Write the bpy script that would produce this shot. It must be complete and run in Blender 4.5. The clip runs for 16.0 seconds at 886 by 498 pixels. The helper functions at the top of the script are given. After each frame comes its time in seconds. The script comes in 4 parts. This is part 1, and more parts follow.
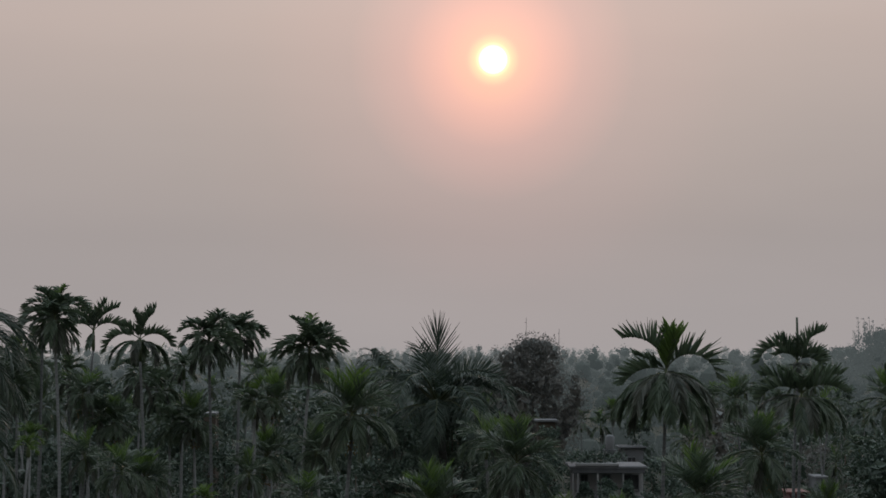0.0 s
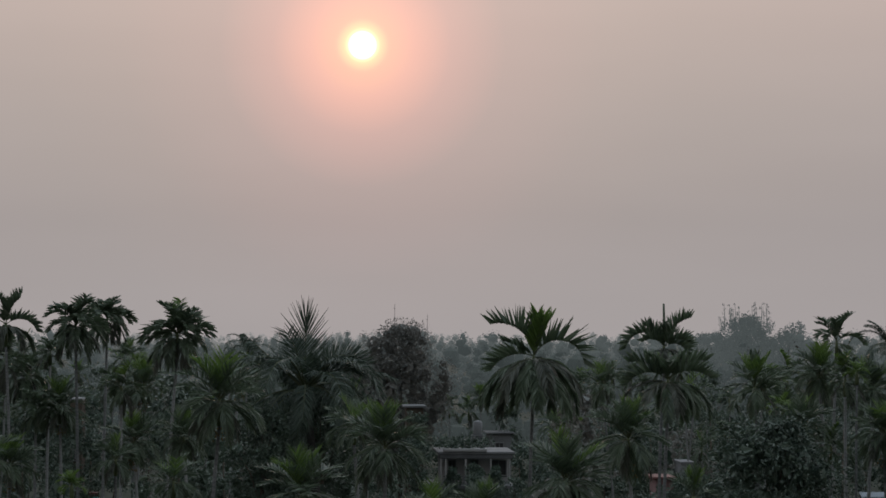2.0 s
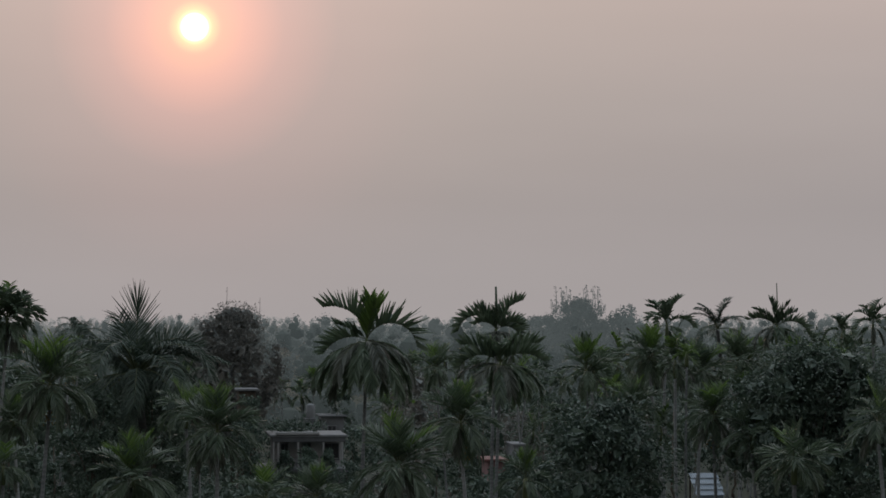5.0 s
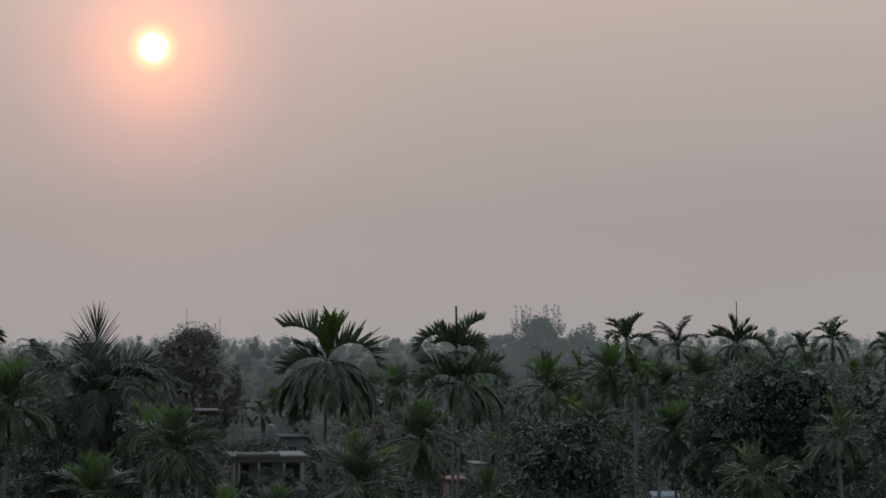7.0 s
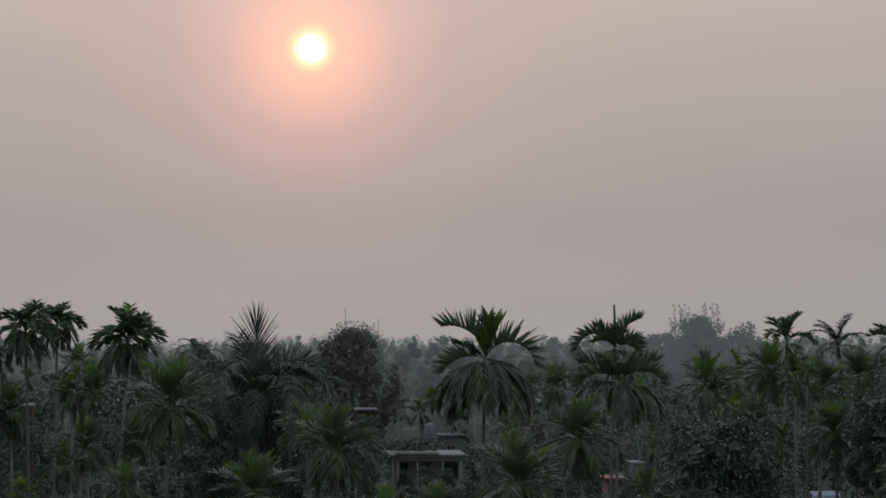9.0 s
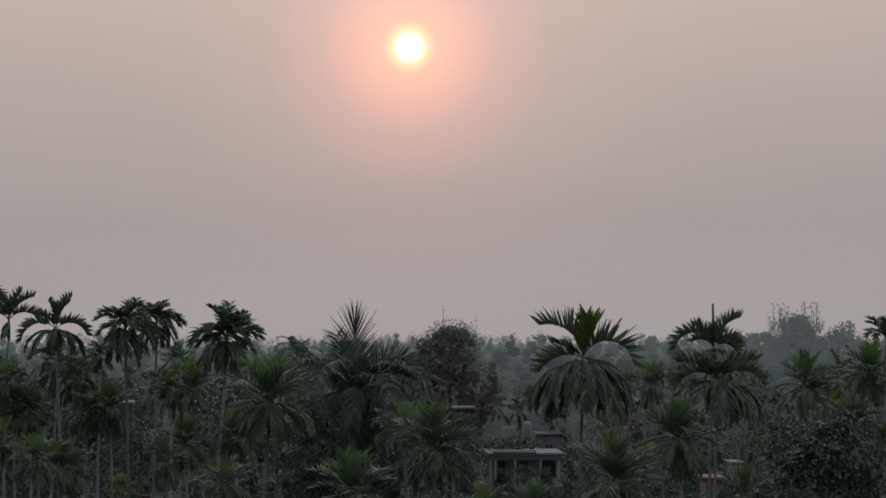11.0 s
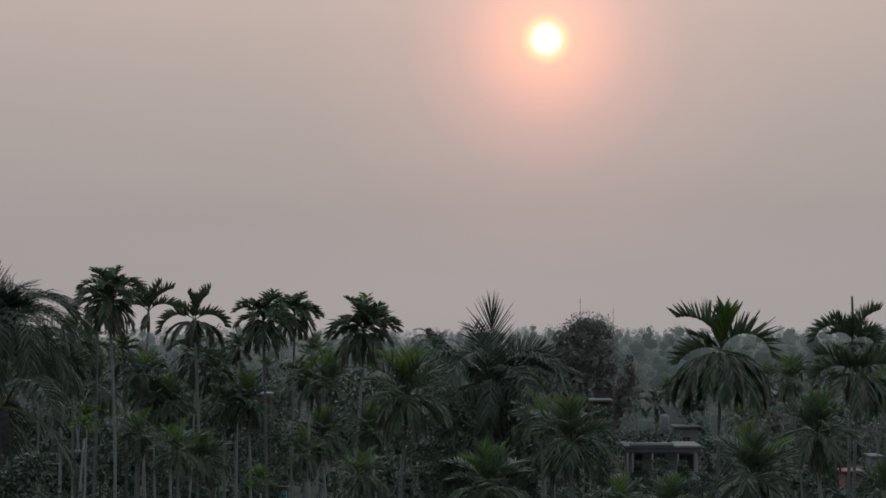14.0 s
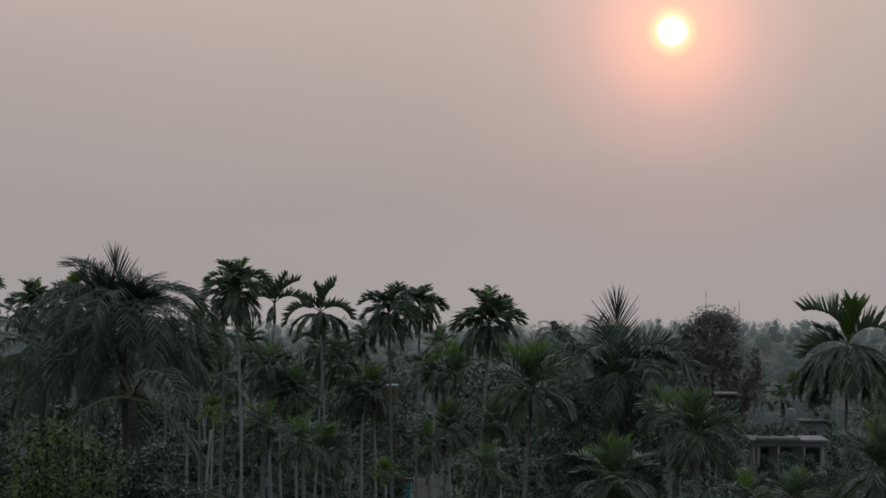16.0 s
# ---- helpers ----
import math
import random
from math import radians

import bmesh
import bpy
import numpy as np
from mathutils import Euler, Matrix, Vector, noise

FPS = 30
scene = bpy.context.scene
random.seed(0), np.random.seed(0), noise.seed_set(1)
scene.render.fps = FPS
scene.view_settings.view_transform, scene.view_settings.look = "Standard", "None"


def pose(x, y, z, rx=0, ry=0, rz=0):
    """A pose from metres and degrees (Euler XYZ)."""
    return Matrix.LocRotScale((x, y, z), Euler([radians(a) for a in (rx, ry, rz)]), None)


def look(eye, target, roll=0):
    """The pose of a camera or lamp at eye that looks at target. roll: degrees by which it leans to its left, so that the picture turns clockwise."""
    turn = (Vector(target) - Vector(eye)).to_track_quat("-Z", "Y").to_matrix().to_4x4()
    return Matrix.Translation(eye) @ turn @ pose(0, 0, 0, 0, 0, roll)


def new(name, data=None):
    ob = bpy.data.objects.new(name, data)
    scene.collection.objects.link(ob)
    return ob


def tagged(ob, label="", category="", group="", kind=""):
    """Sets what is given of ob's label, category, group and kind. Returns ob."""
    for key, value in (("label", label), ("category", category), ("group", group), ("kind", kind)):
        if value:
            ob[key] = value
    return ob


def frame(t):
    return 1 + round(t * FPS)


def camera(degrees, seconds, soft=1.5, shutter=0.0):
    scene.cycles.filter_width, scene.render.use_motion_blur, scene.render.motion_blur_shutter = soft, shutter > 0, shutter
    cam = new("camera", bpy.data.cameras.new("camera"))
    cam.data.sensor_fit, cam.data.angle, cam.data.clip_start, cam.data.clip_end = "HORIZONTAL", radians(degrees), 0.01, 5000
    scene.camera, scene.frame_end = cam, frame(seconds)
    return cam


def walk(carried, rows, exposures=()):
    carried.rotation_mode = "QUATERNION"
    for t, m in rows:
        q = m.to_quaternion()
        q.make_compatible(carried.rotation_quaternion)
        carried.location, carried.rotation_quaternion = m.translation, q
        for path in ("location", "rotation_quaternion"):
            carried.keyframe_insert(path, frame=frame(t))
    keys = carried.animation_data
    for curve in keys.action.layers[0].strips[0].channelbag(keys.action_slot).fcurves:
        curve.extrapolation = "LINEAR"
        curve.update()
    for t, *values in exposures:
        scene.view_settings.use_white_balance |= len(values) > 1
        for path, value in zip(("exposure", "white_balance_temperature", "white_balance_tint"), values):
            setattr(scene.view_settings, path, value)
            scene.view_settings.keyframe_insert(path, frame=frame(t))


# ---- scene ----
# The camera stands on a roof terrace 12 m up and pans along a palm grove with a long lens.
cam = camera(19.77, 16.0, soft=1.6)
EYE = 12.0
# seconds, yaw, pitch, roll
ROWS = [
    (0.0, -0.000, 2.281, -0.092),
    (0.5, -0.944, 2.305, -0.152),
    (1.0, -1.790, 2.230, -0.097),
    (1.5, -2.532, 2.073, -0.099),
    (2.0, -2.963, 1.967, -0.167),
    (2.5, -3.307, 1.894, -0.147),
    (3.0, -3.719, 1.855, -0.143),
    (3.5, -4.536, 1.767, -0.150),
    (4.0, -5.265, 1.683, -0.127),
    (4.5, -5.999, 1.596, -0.167),
    (5.0, -6.730, 1.592, -0.078),
    (5.2, -7.023, 1.629, -0.102),
    (6.25, -7.950, 1.850, 0.080),
    (7.3, -7.240, 2.056, 0.250),
    (7.5, -6.880, 1.991, 0.242),
    (8.0, -5.782, 1.823, 0.400),
    (8.5, -4.815, 1.886, 0.482),
    (9.0, -4.066, 2.028, 0.316),
    (11.5, -1.422, 2.002, 0.111),
    (12.0, -0.983, 2.156, -0.000),
    (12.5, -0.509, 2.216, -0.080),
    (13.0, -0.028, 2.103, -0.167),
    (13.5, 0.672, 1.941, 0.025),
    (14.0, 1.219, 1.830, 0.063),
    (14.5, 1.904, 1.664, -0.004),
    (15.0, 2.619, 1.562, -0.145),
    (15.5, 3.414, 1.576, -0.176),
    (16.0, 4.033, 1.663, -0.088),
]
walk(cam, [(t, pose(0, 0, EYE, 90 + pitch, roll, yaw)) for t, yaw, pitch, roll in ROWS])

# ---------------------------------------------------------------- sky and sun
SUN_DIR = Vector((0.0196, 0.9998, 0.1147)).normalized()
SUN_UP = math.asin(SUN_DIR.z)

world = bpy.data.worlds.new("hazy_evening_sky")
scene.world = world
world.use_nodes = True
wt = world.node_tree
wt.nodes.clear()


def wnode(kind, **values):
    n = wt.nodes.new(kind)
    for key, value in values.items():
        if key == "operation":
            n.operation = value
        elif key == "blend":
            n.blend_type = value
    return n


def ramp(tree, stops, mode="LINEAR"):
    n = tree.nodes.new("ShaderNodeValToRGB")
    n.color_ramp.interpolation = mode
    els = n.color_ramp.elements
    while len(els) < len(stops):
        els.new(0.5)
    for el, (at, col) in zip(els, stops):
        el.position = at
        el.color = (*col, 1.0) if len(col) == 3 else col
    return n


coord = wnode("ShaderNodeTexCoord")
sep = wnode("ShaderNodeSeparateXYZ")
wt.links.new(coord.outputs["Generated"], sep.inputs[0])
# the grey-pink haze: dull near the ground, lighter above, bluish overhead
haze = ramp(wt, [(0.0, (0.373, 0.342, 0.342)), (0.045, (0.350, 0.319, 0.319)), (0.085, (0.395, 0.350, 0.342)),
                 (0.13, (0.485, 0.405, 0.383)), (0.3, (0.66, 0.635, 0.65)), (1.0, (0.86, 0.98, 1.12))])
wt.links.new(sep.outputs["Z"], haze.inputs[0])
# the sun's disc and its aureole in the haze
dist = wnode("ShaderNodeVectorMath", operation="DISTANCE")
dist.inputs[1].default_value = SUN_DIR
wt.links.new(coord.outputs["Generated"], dist.inputs[0])
scaled = wnode("ShaderNodeMath", operation="MULTIPLY")
scaled.inputs[1].default_value = 8.0
wt.links.new(dist.outputs["Value"], scaled.inputs[0])
aureole = ramp(wt, [(0.0, (0.75, 0.42, 0.22)), (0.055, (0.66, 0.30, 0.12)), (0.09, (0.59, 0.195, 0.078)), (0.16, (0.45, 0.132, 0.074)),
                    (0.28, (0.205, 0.060, 0.044)), (0.45, (0.058, 0.017, 0.015)), (0.75, (0.012, 0.004, 0.003)), (1.0, (0, 0, 0))])
wt.links.new(scaled.outputs[0], aureole.inputs[0])
disc = ramp(wt, [(0.0, (2.4, 2.3, 2.0)), (0.035, (2.2, 2.0, 1.5)), (0.0455, (0.42, 0.40, 0.16)), (0.056, (0.14, 0.15, 0.03)), (0.082, (0, 0, 0))])
wt.links.new(scaled.outputs[0], disc.inputs[0])
sky = wnode("ShaderNodeTexSky")
sky.sky_type = "NISHITA"
sky.sun_disc = False
sky.sun_elevation = SUN_UP
sky.sun_rotation = math.atan2(SUN_DIR.x, SUN_DIR.y)
sky.dust_density = 6.0
# soft uneven veils in the haze
veil = wnode("ShaderNodeTexNoise")
veil.inputs["Scale"].default_value = 5.0
veil.inputs["Detail"].default_value = 3.0
stretch = wnode("ShaderNodeVectorMath", operation="MULTIPLY")
stretch.inputs[1].default_value = (1.0, 1.0, 5.0)
wt.links.new(coord.outputs["Generated"], stretch.inputs[0])
wt.links.new(stretch.outputs[0], veil.inputs["Vector"])
veil_range = wnode("ShaderNodeMapRange")
veil_range.inputs["To Min"].default_value = 0.94
veil_range.inputs["To Max"].default_value = 1.06
wt.links.new(veil.outputs["Fac"], veil_range.inputs["Value"])
# the haze scatters forward: the sky is dimmer away from the sun
facing = wnode("ShaderNodeMapRange")
facing.interpolation_type = "SMOOTHSTEP"
for key, value in (("From Min", -0.7), ("From Max", 0.6), ("To Min", 0.42), ("To Max", 1.0)):
    facing.inputs[key].default_value = value
wt.links.new(sep.outputs["Y"], facing.inputs["Value"])
dimmed = wnode("ShaderNodeMath", operation="MULTIPLY")
wt.links.new(veil_range.outputs[0], dimmed.inputs[0])
wt.links.new(facing.outputs[0], dimmed.inputs[1])
veiled = wnode("ShaderNodeVectorMath", operation="SCALE")
wt.links.new(haze.outputs[0], veiled.inputs[0])
wt.links.new(dimmed.outputs[0], veiled.inputs["Scale"])
add1 = wnode("ShaderNodeVectorMath", operation="ADD")
add2 = wnode("ShaderNodeVectorMath", operation="ADD")
wt.links.new(veiled.outputs[0], add1.inputs[0])
wt.links.new(aureole.outputs[0], add1.inputs[1])
wt.links.new(add1.outputs[0], add2.inputs[0])
wt.links.new(disc.outputs[0], add2.inputs[1])
bg_haze, bg_sky = wnode("ShaderNodeBackground"), wnode("ShaderNodeBackground")
bg_sky.inputs["Strength"].default_value = 0.001
bg_haze.inputs["Strength"].default_value = 1.0
wt.links.new(add2.outputs[0], bg_haze.inputs["Color"])
wt.links.new(sky.outputs[0], bg_sky.inputs["Color"])
both, out = wnode("ShaderNodeAddShader"), wnode("ShaderNodeOutputWorld")
wt.links.new(bg_haze.outputs[0], both.inputs[0])
wt.links.new(bg_sky.outputs[0], both.inputs[1])
wt.links.new(both.outputs[0], out.inputs["Surface"])

sun_data = bpy.data.lights.new("sun", "SUN")
sun_data.energy, sun_data.angle, sun_data.color = 0.14, radians(12), (1.0, 0.66, 0.45)
sun = new("sun", sun_data)
sun.matrix_world = look(SUN_DIR * 300, (0, 0, 0))


# ---------------------------------------------------------------- materials
def material(name, dark, light, rough=0.6, scale=3.0, detail_scale=25.0, translucent=0.0, bump=0.0, island=0.0, spec=0.3, glow=None, bands=0.0, haze_sheen=0.0, low=0.25):
    """Two-scale noise between two colours, varied from object to object; leaves let light through."""
    m = bpy.data.materials.new(name)
    m.use_nodes = True
    t = m.node_tree
    bsdf = t.nodes["Principled BSDF"]
    end = t.nodes["Material Output"]
    tc = t.nodes.new("ShaderNodeTexCoord")
    n1, n2 = t.nodes.new("ShaderNodeTexNoise"), t.nodes.new("ShaderNodeTexNoise")
    n1.inputs["Scale"].default_value, n2.inputs["Scale"].default_value = scale, detail_scale
    n1.inputs["Detail"].default_value = 4.0
    for n in (n1, n2):
        t.links.new(tc.outputs["Object"], n.inputs["Vector"])
    info = t.nodes.new("ShaderNodeObjectInfo")
    geo = t.nodes.new("ShaderNodeNewGeometry")

    def math_node(op, a, b):
        n = t.nodes.new("ShaderNodeMath")
        n.operation = op
        for k, v in enumerate((a, b)):
            if isinstance(v, (int, float)):
                n.inputs[k].default_value = v
            else:
                t.links.new(v, n.inputs[k])
        return n.outputs[0]

    f = math_node("MULTIPLY", n1.outputs["Fac"], 0.55)
    f = math_node("ADD", f, math_node("MULTIPLY", n2.outputs["Fac"], 0.25))
    f = math_node("ADD", f, math_node("MULTIPLY", info.outputs["Random"], 0.35))
    if island:
        f = math_node("ADD", f, math_node("MULTIPLY", geo.outputs["Random Per Island"], island))
    if bands:
        wave = t.nodes.new("ShaderNodeTexWave")
        wave.bands_direction = "Z"
        wave.inputs["Scale"].default_value = bands
        wave.inputs["Distortion"].default_value = 5.0
        t.links.new(tc.outputs["Object"], wave.inputs["Vector"])
        f = math_node("SUBTRACT", f, math_node("MULTIPLY", wave.outputs["Fac"], 0.10))
    r = ramp(t, [(low, dark), (0.8 + island * 0.6, light)])
    t.links.new(f, r.inputs[0])
    t.links.new(r.outputs[0], bsdf.inputs["Base Color"])
    bsdf.inputs["Roughness"].default_value = rough
    bsdf.inputs["Specular IOR Level"].default_value = spec
    # pale bluish sheen on leaves stands in for the veil of hazy air
    bsdf.inputs["Sheen Weight"].default_value = haze_sheen
    bsdf.inputs["Sheen Roughness"].default_value = 0.6
    bsdf.inputs["Sheen Tint"].default_value = (0.72, 0.95, 1.0, 1.0)
    if bump:
        b = t.nodes.new("ShaderNodeBump")
        b.inputs["Strength"].default_value = bump
        b.inputs["Distance"].default_value = 0.02
        t.links.new(n2.outputs["Fac"], b.inputs["Height"])
        t.links.new(b.outputs[0], bsdf.inputs["Normal"])
    if translucent:
        tr, mix = t.nodes.new("ShaderNodeBsdfTranslucent"), t.nodes.new("ShaderNodeMixShader")
        t.links.new(r.outputs[0], tr.inputs["Color"])
        mix.inputs[0].default_value = translucent
        t.links.new(bsdf.outputs[0], mix.inputs[1])
        t.links.new(tr.outputs[0], mix.inputs[2])
        t.links.new(mix.outputs[0], end.inputs["Surface"])
    # haze painted on far foliage as uneven emission
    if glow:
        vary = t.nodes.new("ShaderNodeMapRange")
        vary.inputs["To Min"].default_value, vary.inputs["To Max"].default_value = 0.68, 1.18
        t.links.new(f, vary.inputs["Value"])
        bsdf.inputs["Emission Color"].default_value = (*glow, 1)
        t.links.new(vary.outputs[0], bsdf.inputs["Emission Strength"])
    return m


FROND = material("areca_frond", (0.024, 0.042, 0.032), (0.092, 0.134, 0.078), 0.40, 0.8, 12, 0.28, island=0.9, spec=0.5, haze_sheen=0.07)
FROND_YOUNG = material("young_frond", (0.024, 0.058, 0.016), (0.13, 0.215, 0.05), 0.36, 0.8, 12, 0.4, island=0.6, spec=0.4, haze_sheen=0.08)
FROND_OLD = material("old_frond", (0.022, 0.034, 0.028), (0.088, 0.100, 0.074), 0.45, 0.8, 12, 0.22, island=0.9, spec=0.4, haze_sheen=0.06)
COCO = material("coconut_frond", (0.019, 0.034, 0.028), (0.060, 0.092, 0.064), 0.40, 0.5, 8, 0.25, island=0.8, spec=0.4, haze_sheen=0.05)
DRY = material("dry_frond", (0.07, 0.07, 0.062), (0.25, 0.24, 0.205), 0.7, 1.0, 12, 0.2, island=0.6)
STALK = material("frond_stalk", (0.04, 0.055, 0.026), (0.105, 0.125, 0.065), 0.5, 2, 20)
TRUNK = material("areca_trunk", (0.10, 0.11, 0.112), (0.33, 0.35, 0.352), 0.85, 0.7, 9, bump=0.4, bands=2.2)
COCO_TRUNK = material("coconut_trunk", (0.034, 0.036, 0.035), (0.105, 0.106, 0.102), 0.9, 0.8, 9, bump=0.5, bands=1.6)
SHAFT = material("crownshaft", (0.05, 0.08, 0.035), (0.12, 0.15, 0.07), 0.45, 2, 14)
FRUIT = material("areca_nut", (0.10, 0.07, 0.02), (0.22, 0.15, 0.05), 0.5, 6, 30)
BARK = material("bark", (0.045, 0.038, 0.03), (0.15, 0.125, 0.10), 0.9, 2, 18, bump=0.6)
LEAF_DARK = material("dark_leaf", (0.028, 0.052, 0.040), (0.066, 0.102, 0.066), 0.42, 0.8, 10, 0.15, island=0.8, spec=0.5, haze_sheen=0.14)
LEAF_LIME = material("lime_leaf", (0.012, 0.026, 0.012), (0.140, 0.195, 0.070), 0.45, 1.1, 8, 0.3, island=0.8, low=0.85, haze_sheen=0.1)
LEAF_BROWN = material("brown_leaf", (0.076, 0.078, 0.072), (0.196, 0.188, 0.165), 0.6, 0.8, 8, 0.25, island=0.5, haze_sheen=0.45)
LEAF_MID = material("mid_leaf", (0.036, 0.064, 0.050), (0.086, 0.126, 0.086), 0.5, 0.6, 8, 0.2, island=0.8, spec=0.4, haze_sheen=0.22)
EARTH = material("earth", (0.022, 0.030, 0.021), (0.052, 0.060, 0.042), 0.95, 0.15, 2.5, bump=0.5)
CONCRETE = material("concrete", (0.085, 0.092, 0.098), (0.21, 0.222, 0.23), 0.85, 1.2, 12, bump=0.3)
PLASTER = material("weathered_plaster", (0.10, 0.108, 0.113), (0.28, 0.295, 0.305), 0.8, 0.9, 12, bump=0.2)
PALE = material("pale_limewash", (0.30, 0.31, 0.31), (0.55, 0.56, 0.56), 0.8, 0.9, 12, bump=0.2)
PINK = material("pink_plaster", (0.16, 0.10, 0.10), (0.32, 0.20, 0.20), 0.8, 1.2, 12, bump=0.2)
TIN = material("blue_tin", (0.17, 0.22, 0.27), (0.34, 0.40, 0.45), 0.45, 1.5, 10, spec=0.5)
TURQUOISE = material("turquoise_paint", (0.06, 0.33, 0.38), (0.13, 0.50, 0.55), 0.5, 2, 12)
RED = material("red_paint", (0.12, 0.055, 0.05), (0.21, 0.10, 0.09), 0.6, 2, 12)
DARK = material("opening_shade", (0.05, 0.053, 0.056), (0.08, 0.083, 0.086), 0.8, 2, 12)
STEEL = material("grey_steel", (0.12, 0.12, 0.12), (0.25, 0.25, 0.25), 0.5, 2, 12)


# ---------------------------------------------------------------- mesh helpers
def mesh_from(name, verts, faces, mats, slots=None, smooth=False):
    me = bpy.data.meshes.new(name)
    me.from_pydata([tuple(v) for v in verts], [], faces)
    for m in mats:
        me.materials.append(m)
    if slots is not None:
        me.polygons.foreach_set("material_index", slots)
    if smooth:
        me.polygons.foreach_set("use_smooth", [True] * len(faces))
    me.update()
    return me


def part(name, me, parent, label="", loc=(0, 0, 0), rot=(0, 0, 0), size=1.0):
    ob = new(name, me)
    ob.parent = parent
    ob.location, ob.rotation_euler = loc, rot
    ob.scale = (size, size, size)
    return tagged(ob, label)


def thing(name, at, label, category, group="", kind=""):
    ob = new(name)
    ob.location = at
    ob.empty_display_size = 0.2
    return tagged(ob, label, category, group, kind)


def tube(points, radii, sides=8, verts=None, faces=None):
    """A tapered tube along points, closed at both ends."""
    verts = [] if verts is None else verts
    faces = [] if faces is None else faces
    pts = [Vector(p) for p in points]
    first = len(verts)
    for k, p in enumerate(pts):
        way = (pts[min(k + 1, len(pts) - 1)] - pts[max(k - 1, 0)]).normalized()
        side = way.cross(Vector((0.31, 0.95, 0.05))).normalized()
        up = side.cross(way)
        for j in range(sides):
            a = 2 * math.pi * j / sides
            verts.append(p + (side * math.cos(a) + up * math.sin(a)) * radii[k])
    for k in range(len(pts) - 1):
        for j in range(sides):
            a, b = first + k * sides + j, first + k * sides + (j + 1) % sides
            faces.append((a, b, b + sides, a + sides))
    faces.append(tuple(first + j for j in reversed(range(sides))))
    faces.append(tuple(first + (len(pts) - 1) * sides + j for j in range(sides)))
    return verts, faces


def box_mesh(name, boxes, mat, bevel=0.015):
    """Boxes (x0, y0, z0, x1, y1, z1) with bevelled edges, in one mesh."""
    bm = bmesh.new()
    for x0, y0, z0, x1, y1, z1 in boxes:
        r = bmesh.ops.create_cube(bm, size=1.0)
        for v in r["verts"]:
            v.co = Vector((x0 + (v.co.x + 0.5) * (x1 - x0), y0 + (v.co.y + 0.5) * (y1 - y0), z0 + (v.co.z + 0.5) * (z1 - z0)))
    if bevel:
        bmesh.ops.bevel(bm, geom=bm.edges[:], offset=bevel, segments=1, affect="EDGES")
    me = bpy.data.meshes.new(name)
    bm.to_mesh(me)
    bm.free()
    me.materials.append(mat)
    return me


# ---------------------------------------------------------------- palms
def frond_mesh(name, rng, length, th0, th1, leaf, count, width, hang, mat, bare=0.13, curl=1.2, lift=0.25, acute=0.6, root=0.36, spread=1.0, ahead=0.7, wander=0.25, close=0.0):
    """One pinnate frond that springs from the origin towards +x: an arching stalk and two rows of folded leaflets."""
    steps = 10
    pts, ways = [Vector((0, 0, 0))], []
    twist = rng.uniform(-wander, wander)
    for k in range(steps):
        s = (k + 0.5) / steps
        th = radians(th0 + (th1 - th0) * s ** curl)
        w = Vector((math.sin(th) * math.cos(twist * s), math.sin(th) * math.sin(twist * s), math.cos(th)))
        ways.append(w)
        pts.append(pts[-1] + w * (length / steps))
    radii = [0.028 * length / 2 * (1 - 0.85 * k / steps) for k in range(steps + 1)]
    verts, faces = tube(pts, radii, 3)
    slots = [1] * len(faces)
    for k in range(count):
        s = bare + (1 - bare) * (k + 0.5) / count
        at = s * steps
        i = min(int(at), steps - 1)
        base = pts[i].lerp(pts[i + 1], at - i)
        way = ways[i]
        out_side = Vector((0, 1, 0)) - way * way.y
        out_side.normalize()
        upper = out_side.cross(way) * -1
        lg = leaf * (0.45 + 0.55 * math.sin(math.pi * min(1, (0.12 + 0.80 * (s - bare) / (1 - bare))) ** 0.85))
        for sign in (-1, 1):
            if rng.random() < 0.05:
                continue
            forward = acute + ahead * max(0, s - 0.3) + rng.uniform(-0.16, 0.16)
            d = (out_side * sign * spread * (1 - close * max(0.0, (s - 0.65) / 0.35)) + way * forward + upper * (lift + rng.uniform(-0.16, 0.16))).normalized()
            l = lg * rng.uniform(0.72, 1.12)
            across = way.cross(d).normalized().cross(d).normalized()
            turn = rng.uniform(-1.1, 1.1)
            across = across * math.cos(turn) + d.cross(across) * math.sin(turn)
            wid = width * rng.uniform(0.8, 1.15)
            mid = base + d * l * 0.5 + Vector((0, 0, -hang * l * 0.12))
            d2 = (d + Vector((0, 0, -hang * rng.uniform(0.7, 1.2)))).normalized()
            tip = mid + d2 * l * 0.5
            v = len(verts)
            for p, w in ((base, root), (mid, 0.5), (tip, 0.1)):
                verts += [p + across * wid * w, p - across * wid * w]
            faces += [(v, v + 1, v + 3, v + 2), (v + 2, v + 3, v + 5, v + 4)]
            slots += [0, 0]
    return mesh_from(name, verts, faces, [mat, STALK], slots)


